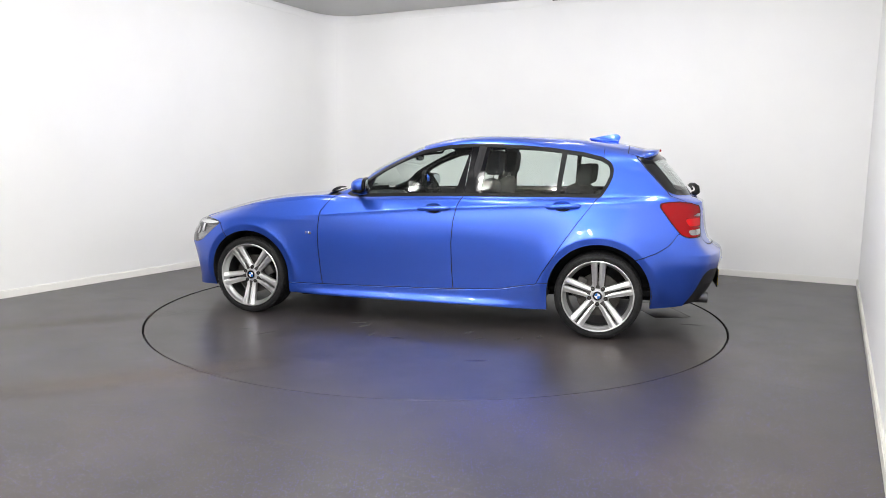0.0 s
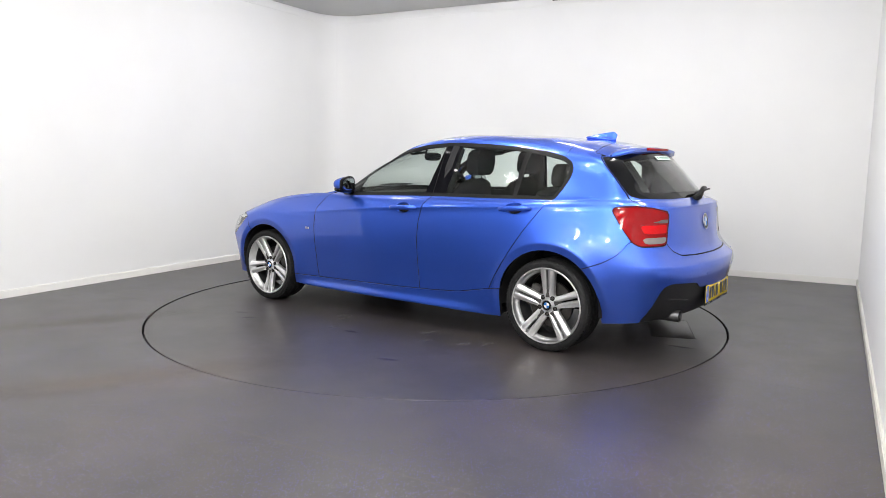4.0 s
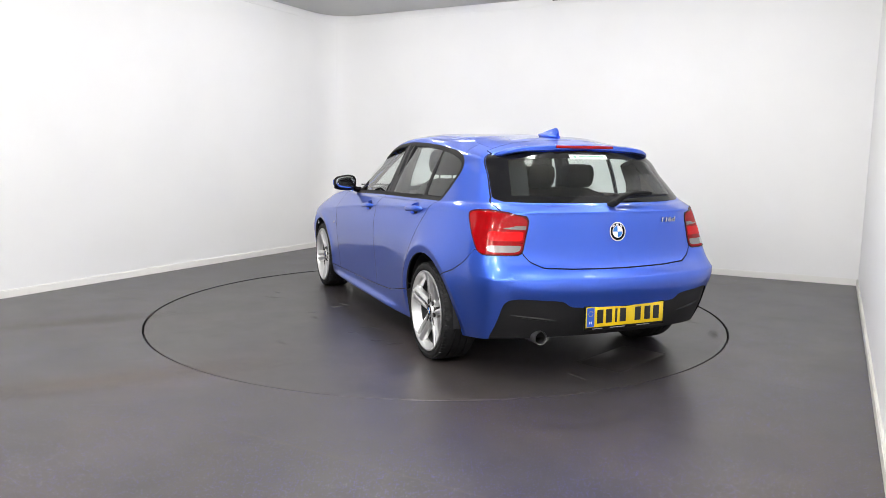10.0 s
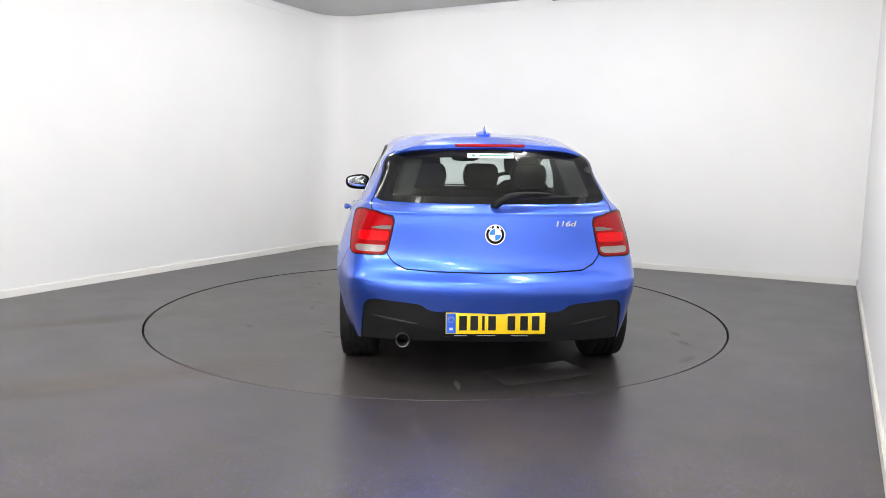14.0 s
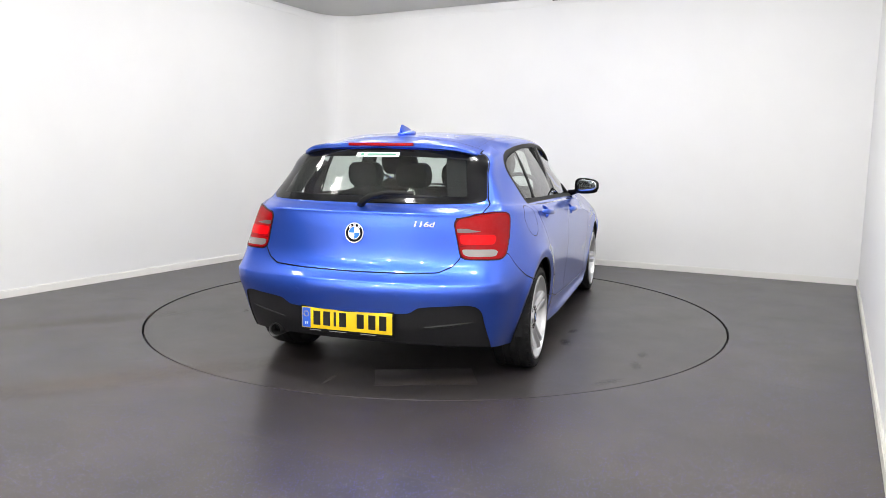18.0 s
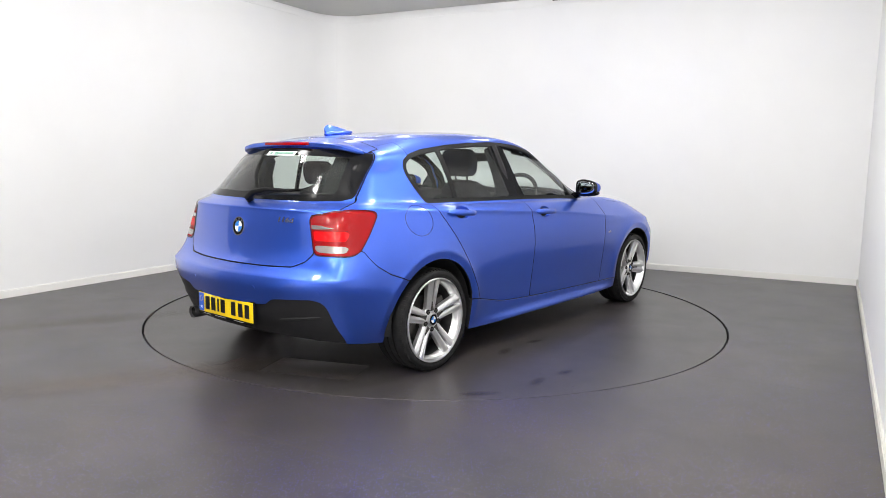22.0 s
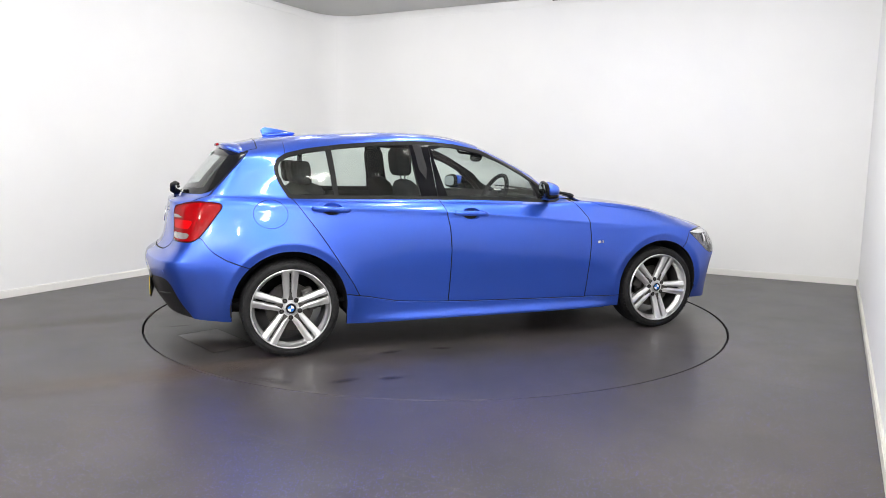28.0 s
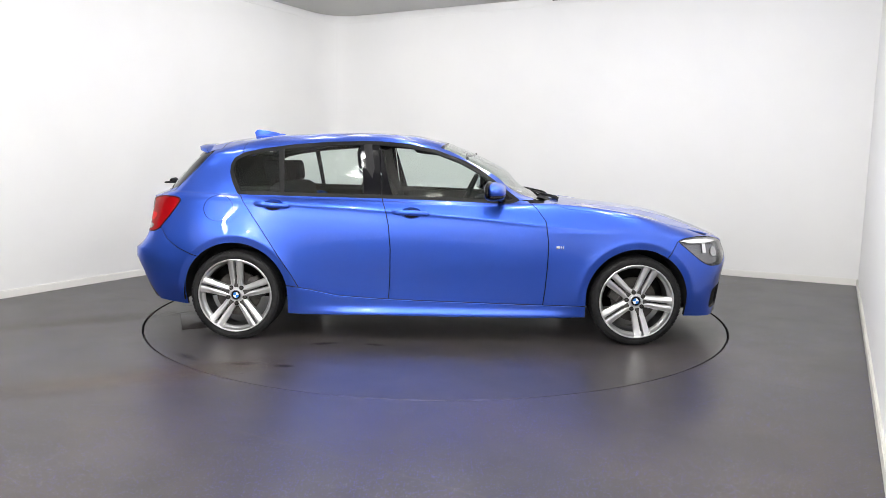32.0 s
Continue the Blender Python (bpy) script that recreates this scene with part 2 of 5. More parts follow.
SCUFF = mark("pale_scuff", (0.19, 0.185, 0.18), 0.45, 0.05, 0.35)
DARK_STAIN = mark("dark_stain", (0.016, 0.015, 0.015), 0.32, 0.06, 0.45)
BROWN_STAIN = mark("brown_stain", (0.17, 0.115, 0.080), 0.34, 0.03, 0.5)
PALE_SEAM = material("pale_weld_seam", (0.085, 0.072, 0.060), 0.4)
SEAM_DARK = material("weld_seam", (0.032, 0.030, 0.029), 0.5)
ALUMINIUM = grained("worn_aluminium", (0.35, 0.35, 0.34), 0.2, 0.45, 200, 0.1, 0.0006, 0.8)
GAP_BLACK = material("gap_black", (0.004, 0.004, 0.004), 0.8)


def glow(name, color, strength):
    mat = material(name, (0.9, 0.9, 0.9), 0.4)
    b = mat.node_tree.nodes["Principled BSDF"]
    b.inputs["Emission Color"].default_value = (*color, 1)
    b.inputs["Emission Strength"].default_value = strength
    return mat


DIFFUSER = glow("lamp_diffuser", (1.0, 0.98, 0.95), 14.0)
HOUSING = material("lamp_housing", (0.75, 0.75, 0.75), 0.4)

# ---- room ----
TABLE_R = 2.2363
BACK_RIGHT = Vector((4.251, 1.258))
BACK_LEFT = Vector((-1.45, 4.238))
LEFT_DIR = Vector((0.4866, 0.8736))
RIGHT_DIR = Vector((0.4912, 0.8710))


def meet(p, d, q, e):
    s = ((q.x - p.x) * e.y - (q.y - p.y) * e.x) / (d.x * e.y - d.y * e.x)
    return p + s * d


FRONT_RIGHT = BACK_RIGHT - 9.5 * RIGHT_DIR
FRONT_LEFT = meet(FRONT_RIGHT, Vector((-0.886, 0.463)), BACK_LEFT, LEFT_DIR)


def rounded_corner(a, b, c, dist, steps=14):
    """Points of the arc that rounds the corner b between a and c, from dist before to dist after it."""
    p, q = b + (a - b).normalized() * dist, b + (c - b).normalized() * dist
    return [(1 - s) ** 2 * p + 2 * s * (1 - s) * b + s * s * q for s in [k / steps for k in range(steps + 1)]]


def wall_strip(name, line, z0, z1, thick, mat, label, category="wall"):
    """A wall or strip along a line in the plan; its thickness lies to the right of the way it runs."""
    bm = bmesh.new()
    n = len(line)
    offs = []
    for i in range(n):
        d = (line[min(i + 1, n - 1)] - line[max(i - 1, 0)]).normalized()
        offs.append(Vector((d.y, -d.x)) * thick)
    rows = []
    for q, o in zip(line, offs):
        rows.append([bm.verts.new((*q, z0)), bm.verts.new((*q, z1)), bm.verts.new((*(q + o), z1)), bm.verts.new((*(q + o), z0))])
    for a, b in zip(rows, rows[1:]):
        for k in range(4):
            bm.faces.new((a[k], a[(k + 1) % 4], b[(k + 1) % 4], b[k]))
    bm.faces.new(rows[0])
    bm.faces.new(rows[-1])
    bmesh.ops.recalc_face_normals(bm, faces=bm.faces[:])
    ob = part(name, bm, mat, None)
    return tagged(ob, label, category, kind="structure")


CORNER = rounded_corner(BACK_RIGHT, BACK_LEFT, FRONT_LEFT, 0.52)
half_c = len(CORNER) // 2
WALL_TOP = 3.45
# walls run so that their thickness lies outside; they butt against one another
wall_strip("wall_back", [BACK_RIGHT, *CORNER[:half_c + 1]], 0, WALL_TOP, 0.12, WALL, "matt white painted plaster back wall with rounded corner")
# dark pieces added for an unseen opening that the car's paint mirrors
LEFT_END = BACK_LEFT - 6.2 * LEFT_DIR
FRONT_END = FRONT_LEFT + (FRONT_RIGHT - FRONT_LEFT).normalized() * 0.8
wall_strip("wall_left", [*CORNER[half_c:], LEFT_END], 0, WALL_TOP, 0.12, WALL, "matt white painted side wall of the photo studio")
wall_strip("opening_stand_in_left", [LEFT_END, FRONT_LEFT], 0, WALL_TOP, 0.12, OPENING_DARK, "dark stand-in for an unseen opening at the end of the side wall")
wall_strip("opening_stand_in_front", [FRONT_LEFT, FRONT_END], 0, WALL_TOP, 0.12, OPENING_DARK, "dark stand-in for an unseen opening beside the wall behind the camera")
wall_strip("wall_right", [FRONT_RIGHT, BACK_RIGHT], 0, WALL_TOP, 0.12, WALL, "matt white painted side wall beside the camera")
wall_strip("wall_front", [FRONT_END, FRONT_RIGHT], 0, WALL_TOP, 0.12, WALL, "matt white painted wall behind the camera")


def inward(line, d):
    out = []
    n = len(line)
    for i, q in enumerate(line):
        t = (line[min(i + 1, n - 1)] - line[max(i - 1, 0)]).normalized()
        out.append(q - Vector((t.y, -t.x)) * d)
    return out


def skirting(name, line, mat=SKIRTING):
    ob = wall_strip(name, inward(line, 0.016), 0.0, 0.058, 0.0155, mat, "white painted timber skirting board along the wall", "skirting board")
    wall_strip(name, inward(line, 0.011), 0.0581, 0.066, 0.0105, mat, "white painted moulding on top of the skirting board", "skirting board")
    return ob


u_br = (BACK_LEFT - BACK_RIGHT).normalized()
skirting("baseboard_back", [BACK_RIGHT + u_br * 0.002, *CORNER[:half_c + 1]])
skirting("baseboard_left", [*CORNER[half_c:], LEFT_END])
skirting("baseboard_right", [FRONT_RIGHT, BACK_RIGHT - RIGHT_DIR * 0.018], RIGHT_SKIRTING)


def plate_with_hole(name, outline, hole_r, mat, z, thick):
    """A flat floor between an outer outline and a round hole at the origin."""
    steps = 160
    ring = [Vector((hole_r * math.cos(2 * math.pi * k / steps), hole_r * math.sin(2 * math.pi * k / steps))) for k in range(steps)]
    far = []
    for q in ring:
        d = q.normalized()
        best = 1e9
        for a, b in zip(outline, outline[1:] + outline[:1]):
            e = b - a
            den = d.x * e.y - d.y * e.x
            if abs(den) < 1e-9:
                continue
            s = (a.x * e.y - a.y * e.x) / den
            w = (a.x * d.y - a.y * d.x) / den
            if s > 0 and -1e-6 <= w <= 1 + 1e-6:
                best = min(best, s)
        far.append(d * best)
    bm = bmesh.new()
    top_i = [bm.verts.new((*q, z)) for q in ring]
    top_o = [bm.verts.new((*q, z)) for q in far]
    low_i = [bm.verts.new((*q, z - thick)) for q in ring]
    for k in range(steps):
        j = (k + 1) % steps
        bm.faces.new((top_i[k], top_o[k], top_o[j], top_i[j]))
        bm.faces.new((top_i[k], top_i[j], low_i[j], low_i[k]))
    bmesh.ops.recalc_face_normals(bm, faces=bm.faces[:])
    return part(name, bm, mat, None, smooth=False)


FLOOR_EDGE = [FRONT_RIGHT, BACK_RIGHT, BACK_LEFT, FRONT_LEFT]
FLOOR_EDGE = [q * 1.03 for q in FLOOR_EDGE]
floor = plate_with_hole("floor", FLOOR_EDGE, TABLE_R + 0.015, VINYL, 0.0, 0.05)
tagged(floor, "dark grey vinyl floor with blue and pale glitter", "floor", kind="structure")
rim_edge = turned([(TABLE_R + 0.0148, -0.0006), (TABLE_R + 0.0148, -0.058)], 160, "z")
tagged(part("turntable_recess_edge", rim_edge, GAP_BLACK, None), "black edge of the floor round the turntable", "floor edge", kind="structure")
pit = turned([(0.001, -0.06), (TABLE_R + 0.3, -0.06)], 64, "z")
tagged(part("turntable_pit", pit, GAP_BLACK, None), "black recess below the turntable", "recess", kind="structure")

bm = bmesh.new()
top = [bm.verts.new((*q, CEILING)) for q in FLOOR_EDGE]
low = [bm.verts.new((*q, CEILING + 0.1)) for q in FLOOR_EDGE]
bm.faces.new(top)
bm.faces.new(low)
for k in range(4):
    bm.faces.new((top[k], top[(k + 1) % 4], low[(k + 1) % 4], low[k]))
bmesh.ops.recalc_face_normals(bm, faces=bm.faces[:])
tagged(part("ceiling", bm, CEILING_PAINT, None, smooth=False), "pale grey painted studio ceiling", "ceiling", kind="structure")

# cover batten under the ceiling and a dark cable duct
def batten(name, line):
    wall_strip(name, inward(line, 0.010), 3.004, 3.092, 0.0095, WALL, "thin white cover batten under the ceiling", "batten")


batten("trim_back", [BACK_RIGHT + u_br * 0.02, *CORNER[:half_c + 1]])
batten("trim_left", [*CORNER[half_c:], FRONT_LEFT])
duct_dir = -u_br
duct_at = Vector((1.30, 2.72))
duct = empty("cable_duct", pose(duct_at.x, duct_at.y, CEILING - 0.0, 0, 0, math.degrees(math.atan2(duct_dir.y, duct_dir.x))))
tagged(duct, "dark brown cable duct fixed to the ceiling", "cable duct")
part("duct_body", box_bm(0, 1.6, -.02, .05, -.045, 0, .003), DARK_STRIP, duct)
part("duct_end", box_bm(-.008, 0, -.022, .052, -.047, 0, .002), DARK_STRIP, duct)


def floor_strip(a, b, w, mat, name):
    d = (b - a).normalized()
    n = Vector((-d.y, d.x)) * w / 2
    bm = bmesh.new()
    bm.faces.new([bm.verts.new((*q, 0.0012)) for q in (a - n, b - n, b + n, a + n)])
    return part(name, bm, mat, floor, smooth=False)


# welded joints between the vinyl sheets, two metres apart, square to the side walls
for a, b in (((1.50, -1.750), (2.36, -2.20)), ((2.6, -.20), (3.35, -.58)), ((-4.0, .95), (-2.35, .10))):
    floor_strip(Vector(a), Vector(b), 0.003, SEAM_DARK, "weld_seam")


floor_strip(Vector((-1.35, -2.42)), Vector((0.5, -3.47)), 0.006, PALE_SEAM, "weld_seam")


def blot(name, x, y, rx, ry, rz, mat, parent, z=0.0015):
    """A flat patch with an uneven edge."""
    bm = bmesh.new()
    bm.faces.new([bm.verts.new((math.cos(t) * k, math.sin(t) * k, 0)) for t, k in ((2 * math.pi * i / 24, 1.0 + 0.12 * math.sin(3 * i + 7 * x)) for i in range(24))])
    ob = part(name, bm, mat, parent, smooth=False)
    ob.matrix_local = pose(x, y, z, 0, 0, rz) @ Matrix.Diagonal((rx, ry, 1, 1))
    return ob


for x, y, rx, ry, rz, mt in ((-2.95, -.49, .16, .012, 55, DARK_STAIN), (-2.77, -.75, .03, .02, 0, SCUFF), (-1.82, -1.565, .035, .02, 20, DARK_STAIN), (-2.18, -2.15, .02, .015, 0, SCUFF),
                             (2.31, -.79, .03, .016, 0, DARK_STAIN), (1.86, -1.86, .015, .012, 0, SCUFF), (2.07, -2.23, .014, .01, 0, SCUFF), (-2.7, -.64, 1.1, .20, 28, BROWN_STAIN), (-1.75, -1.95, 1.2, .22, 25, BROWN_STAIN)):
    blot("floor_mark", x, y, rx, ry, rz, mt, floor, 0.0018)

# ---- lamps ----
def ceiling_light(x, y, rz, share, length=0.46, width=0.17):
    top = empty("ceiling_light", pose(x, y, CEILING - 0.10, 0, 0, rz))
    tagged(top, "white rectangular ceiling floodlight with opal diffuser, switched on", "ceiling light", "studio ceiling lights")
    h, w = length / 2, width / 2
    part("housing", box_bm(-h - 0.02, h + 0.02, -w - 0.015, w + 0.015, 0.012, 0.0995, 0.008), HOUSING, top)
    part("diffuser", box_bm(-h, h, -w, w, 0.0, 0.0119, 0.004), DIFFUSER, top)
    lamp = bpy.data.lights.new("light", "POINT")
    lamp.shadow_soft_size = 0.05
    lamp.energy, lamp.color = LAMP_POWER * share, (1.0, 0.985, 0.96)
    ob = new("light", lamp)
    ob.parent = top
    ob.matrix_local = pose(0, 0, -0.125)
    return top


for lx, ly, lr, share in LAMPS:
    ceiling_light(lx, ly, lr, share)

# ---- car body surface ----
# Lengthwise feature lines of one half of the body, each from the nose's centre round the flank to the tail's centre: (x forward, y out, z up).
BOTTOM_EDGE = [(2.08, 0, .19), (2.06, .3, .19), (1.95, .59, .19), (1.855, .735, .19), (1.66, .80, .20), (1.345, .83, .20), (.95, .838, .185), (.5, .843, .18), (0, .843, .18),
               (-.45, .842, .183), (-.95, .832, .18), (-1.345, .825, .20), (-1.72, .765, .225), (-1.93, .705, .25), (-2.03, .55, .262), (-2.09, .28, .265), (-2.105, 0, .265)]
SILL_LINE = [(2.09, 0, .30), (2.07, .3, .30), (1.96, .6, .30), (1.853, .755, .30), (1.68, .835, .30), (1.345, .868, .30), (.95, .853, .265), (.5, .849, .272), (0, .846, .281),
             (-.45, .845, .298), (-.95, .858, .365), (-1.345, .866, .36), (-1.72, .808, .34), (-1.965, .722, .34), (-2.07, .56, .35), (-2.142, .28, .35), (-2.165, 0, .35)]
LOW_LINE = [(2.11, 0, .45), (2.09, .3, .45), (1.98, .61, .45), (1.872, .772, .45), (1.69, .85, .45), (1.345, .876, .45), (.95, .864, .42), (.5, .860, .42), (0, .856, .42),
            (-.45, .853, .43), (-.95, .868, .47), (-1.345, .888, .47), (-1.72, .835, .46), (-1.99, .746, .46), (-2.102, .57, .46), (-2.170, .28, .46), (-2.192, 0, .46)]
HIP_LINE = [(2.11, 0, .56), (2.09, .3, .56), (2.0, .62, .56), (1.89, .78, .56), (1.68, .86, .58), (1.345, .880, .60), (.95, .878, .58), (.5, .876, .57), (0, .872, .57),
            (-.45, .867, .58), (-.95, .874, .60), (-1.345, .889, .62), (-1.72, .848, .575), (-2.015, .760, .575), (-2.115, .58, .575), (-2.182, .28, .575), (-2.205, 0, .575)]
FLANK_LINE = [(2.08, 0, .66), (2.06, .3, .66), (1.97, .6, .66), (1.86, .765, .665), (1.66, .845, .70), (1.345, .872, .73), (.95, .881, .72), (.5, .880, .72), (0, .877, .72),
              (-.45, .873, .73), (-.95, .868, .75), (-1.345, .870, .76), (-1.72, .833, .72), (-1.955, .740, .71), (-2.018, .57, .70), (-2.082, .28, .69), (-2.10, 0, .685)]
SHOULDER = [(2.03, 0, .715), (2.0, .3, .72), (1.92, .56, .725), (1.79, .72, .735), (1.62, .80, .76), (1.345, .845, .80), (.95, .870, .79), (.5, .868, .826), (0, .860, .867),
            (-.45, .852, .893), (-.95, .842, .922), (-1.345, .818, .932), (-1.70, .762, .944), (-1.90, .685, .94), (-2.00, .53, .935), (-2.045, .28, .93), (-2.055, 0, .93)]
WING_TOP = [(1.68, 0, .852), (1.66, .3, .843), (1.60, .56, .826), (1.50, .68, .836), (1.36, .742, .868), (1.16, .778, .897), (.85, .802, .915), (.47, .828, .910), (0, .828, .922),
            (-.45, .823, .935), (-.95, .810, .950), (-1.33, .795, .962), (-1.66, .746, .975), (-1.845, .682, .975), (-1.96, .515, .970), (-2.005, .28, .968), (-2.015, 0, .968)]
BELT_LINE = [(.81, 0, .969), (.79, .3, .964), (.74, .55, .959), (.70, .66, .957), (.67, .70, .956), (.60, .73, .955), (.52, .752, .953), (.36, .770, .952), (0, .778, .956),
             (-.45, .778, .965), (-.95, .768, .973), (-1.30, .766, .985), (-1.62, .724, 1.0), (-1.795, .664, 1.003), (-1.90, .50, 1.0), (-1.955, .28, .998), (-1.97, 0, .997)]
WAIST_UP = [(.49, 0, 1.172), (.46, .3, 1.162), (.40, .52, 1.140), (.36, .605, 1.12), (.31, .64, 1.125), (.26, .656, 1.13), (.20, .67, 1.14), (.10, .682, 1.155), (-.08, .692, 1.165),
            (-.45, .697, 1.167), (-.93, .692, 1.167), (-1.27, .686, 1.162), (-1.52, .652, 1.14), (-1.685, .606, 1.14), (-1.78, .46, 1.150), (-1.835, .26, 1.155), (-1.85, 0, 1.155)]
ROOF_RAIL = [(.12, 0, 1.336), (.10, .3, 1.325), (.06, .48, 1.303), (.03, .550, 1.284), (.01, .573, 1.295), (-.04, .584, 1.308), (-.10, .592, 1.322), (-.18, .598, 1.336), (-.32, .60, 1.347),
             (-.55, .60, 1.345), (-.93, .595, 1.324), (-1.20, .586, 1.292), (-1.42, .588, 1.264), (-1.565, .566, 1.252), (-1.635, .44, 1.282), (-1.67, .26, 1.298), (-1.68, 0, 1.303)]
ROOF_RING = [(-.08, 0, 1.386), (-.09, .27, 1.375), (-.12, .42, 1.358), (-.16, .465, 1.350), (-.20, .482, 1.360), (-.26, .487, 1.367), (-.32, .490, 1.373), (-.40, .492, 1.378), (-.50, .493, 1.381),
             (-.68, .493, 1.378), (-.95, .488, 1.362), (-1.17, .478, 1.341), (-1.33, .462, 1.320), (-1.42, .43, 1.312), (-1.47, .36, 1.320), (-1.50, .22, 1.332), (-1.51, 0, 1.336)]
SPINE_X = [-.30, -.305, -.31, -.33, -.36, -.40, -.44, -.49, -.56, -.70, -.90, -1.05, -1.14, -1.18, -1.205, -1.22, -1.225]
ROOF_SPINE = [(x, 0, 1.419 - (0.09 if x < -0.62 else 0.096) * (x + 0.62) ** 2) for x in SPINE_X]
ROOF_RING = [(x, y * 1.03, z + (0.011 if k > 5 else 0.002 * k) + (0.006 if k > 10 else 0)) for k, (x, y, z) in enumerate(ROOF_RING)]
ROOF_RAIL = [(x, y * 1.012, z + 0.006) if k > 4 else (x, y, z) for k, (x, y, z) in enumerate(ROOF_RAIL)]
LINES = np.array([BOTTOM_EDGE, SILL_LINE, LOW_LINE, HIP_LINE, FLANK_LINE, SHOULDER, WING_TOP, BELT_LINE, WAIST_UP, ROOF_RAIL, ROOF_RING, ROOF_SPINE], float)


def spline(points, knots, at):
    """Catmull-Rom through points (n, ...) at uneven knots."""
    n = len(knots)
    shape = (-1,) + (1,) * (points.ndim - 1)
    d = np.diff(points, axis=0) / np.diff(knots).reshape(shape)
    tang = np.empty_like(points)
    h = np.diff(knots)
    w = (h[1:] / (h[:-1] + h[1:])).reshape(shape)
    tang[1:-1] = d[:-1] * w + d[1:] * (1 - w)
    tang[0], tang[-1] = d[0], d[-1]
    i = np.clip(np.searchsorted(knots, at, side="right") - 1, 0, n - 2)
    s = ((at - knots[i]) / h[i]).reshape(shape)
    hh = h[i].reshape(shape)
    return ((2 * s ** 3 - 3 * s ** 2 + 1) * points[i] + (s ** 3 - 2 * s ** 2 + s) * hh * tang[i]
            + (-2 * s ** 3 + 3 * s ** 2) * points[i + 1] + (s ** 3 - s ** 2) * hh * tang[i + 1])


def knots_of(lengths):
    return np.concatenate([[0], np.cumsum(lengths)])


def steps_for(knots, size):
    out = []
    for a, b in zip(knots, knots[1:]):
        n = max(2, int(math.ceil((b - a) / size)))
        out.extend(a + (b - a) * np.arange(n) / n)
    return np.array(out + [knots[-1]])


WHEEL_X, WHEEL_Z, HUB_Y = 1.345, 0.300, 0.868
ARCHES = ((WHEEL_X, 0.318, 0.338), (-WHEEL_X, 0.312, 0.352))


NV_LOW = 90


def body_surface(size=0.0128):
    ku = knots_of(np.linalg.norm(np.diff(LINES, axis=1), axis=2)[1:9].mean(0))
    kv = knots_of(np.maximum(np.linalg.norm(np.diff(LINES, axis=0), axis=2)[:, 4:14].mean(1), 0.05))
    # the nose and tail columns start square to the middle plane
    u, v = steps_for(ku, size), steps_for(kv, size * 0.85)
    ext = np.concatenate([LINES[:, 1:2] * [1, -1, 1], LINES, LINES[:, -2:-1] * [1, -1, 1]], axis=1)
    kx = np.concatenate([[-ku[1]], ku, [2 * ku[-1] - ku[-2]]])
    rows = spline(ext.transpose(1, 0, 2), kx, u).transpose(1, 0, 2)
    grid = spline(rows, kv, v)
    for _ in range(14):
        g = grid.copy()
        g[:, 1:-1] = 0.25 * grid[:, :-2] + 0.5 * grid[:, 1:-1] + 0.25 * grid[:, 2:]
        g[1:-1] = 0.25 * g[:-2] + 0.5 * g[1:-1] + 0.25 * g[2:]
        g[:, 0], g[:, -1] = 0.5 * (grid[:, 0] + grid[:, 1]), 0.5 * (grid[:, -1] + grid[:, -2])
        g[-1] = 0.5 * (grid[-1] + grid[-2]) * [1, 0, 1] + 0
        g[-1, :, 0] = grid[-1, :, 0]
        g[:, 0, 1], g[:, -1, 1] = 0, 0
        grid = g
    # long even sweep along the doors
    hold = np.clip((1.05 - np.abs(grid[..., 0] + .05)) / 0.35, 0, 1) * np.clip((grid[..., 1] - .6) / .1, 0, 1) * np.clip((.90 - grid[..., 2]) / .08, 0, 1)
    for _ in range(120):
        grid[:, 1:-1, 1] += hold[:, 1:-1] * (0.25 * grid[:, :-2, 1] + 0.25 * grid[:, 2:, 1] - 0.5 * grid[:, 1:-1, 1])
    x, y, z = grid[..., 0], grid[..., 1].copy(), grid[..., 2]
    side = np.clip((y - 0.55) / 0.15, 0, 1)
    # pressed crease along the shoulder, with a shallow scoop under it
    zc = np.interp(x, [-1.8, -1.625, -1.27, -.95, -.62, -.45, 0, .383, .573, .764, 1.07, 1.3], [.943, .943, .933, .920, .904, .893, .867, .836, .816, .798, .776, .762])
    on_side = y[NV_LOW // 2] > 0.6
    for col in np.nonzero((x[0] > -1.75) & (x[0] < 1.15) & on_side)[0]:
        row = np.argmin(np.abs(z[:NV_LOW + 30, col] - zc[:NV_LOW + 30, col]))
        z[row, col] = zc[row, col]
    fade = np.clip((1.12 - x) / 0.45, 0, 1) * np.clip((x + 1.9) / 0.15, 0, 1) * (z < 1.05)
    d = z - zc
    y = y + side * fade * np.interp(x, [-1.7, -1.0], [.35, 1]) * np.where(d >= 0, 0.009 * np.exp(-d / 0.030), 0.009 * np.exp(d / 0.024) - 0.002 * np.exp(-((d + 0.025) / 0.03) ** 2 * 0.5) * np.clip(-d / 0.02, 0, 1))
    # skirt bulge under the doors
    span = np.clip((x + 0.95) / 0.35, 0, 1) * np.clip((1.05 - x) / 0.3, 0, 1)
    y = y + side * span * 0.018 * np.exp(-((z - 0.190) / 0.030) ** 2)
    # flared bands round the wheel openings, turned in towards the edge
    for ax, az, ar in ARCHES:
        e = np.hypot(x - ax, z - az) - ar - 0.048
        lift = np.where(e > 0, np.exp(-e / 0.045), np.clip(1 + e / 0.048, 0, 1))
        y = y + side * 0.012 * lift * np.clip((z - 0.2) / 0.15, 0, 1) * np.clip((0.85 - z) / 0.1, 0, 1)
    grid[..., 1] = y
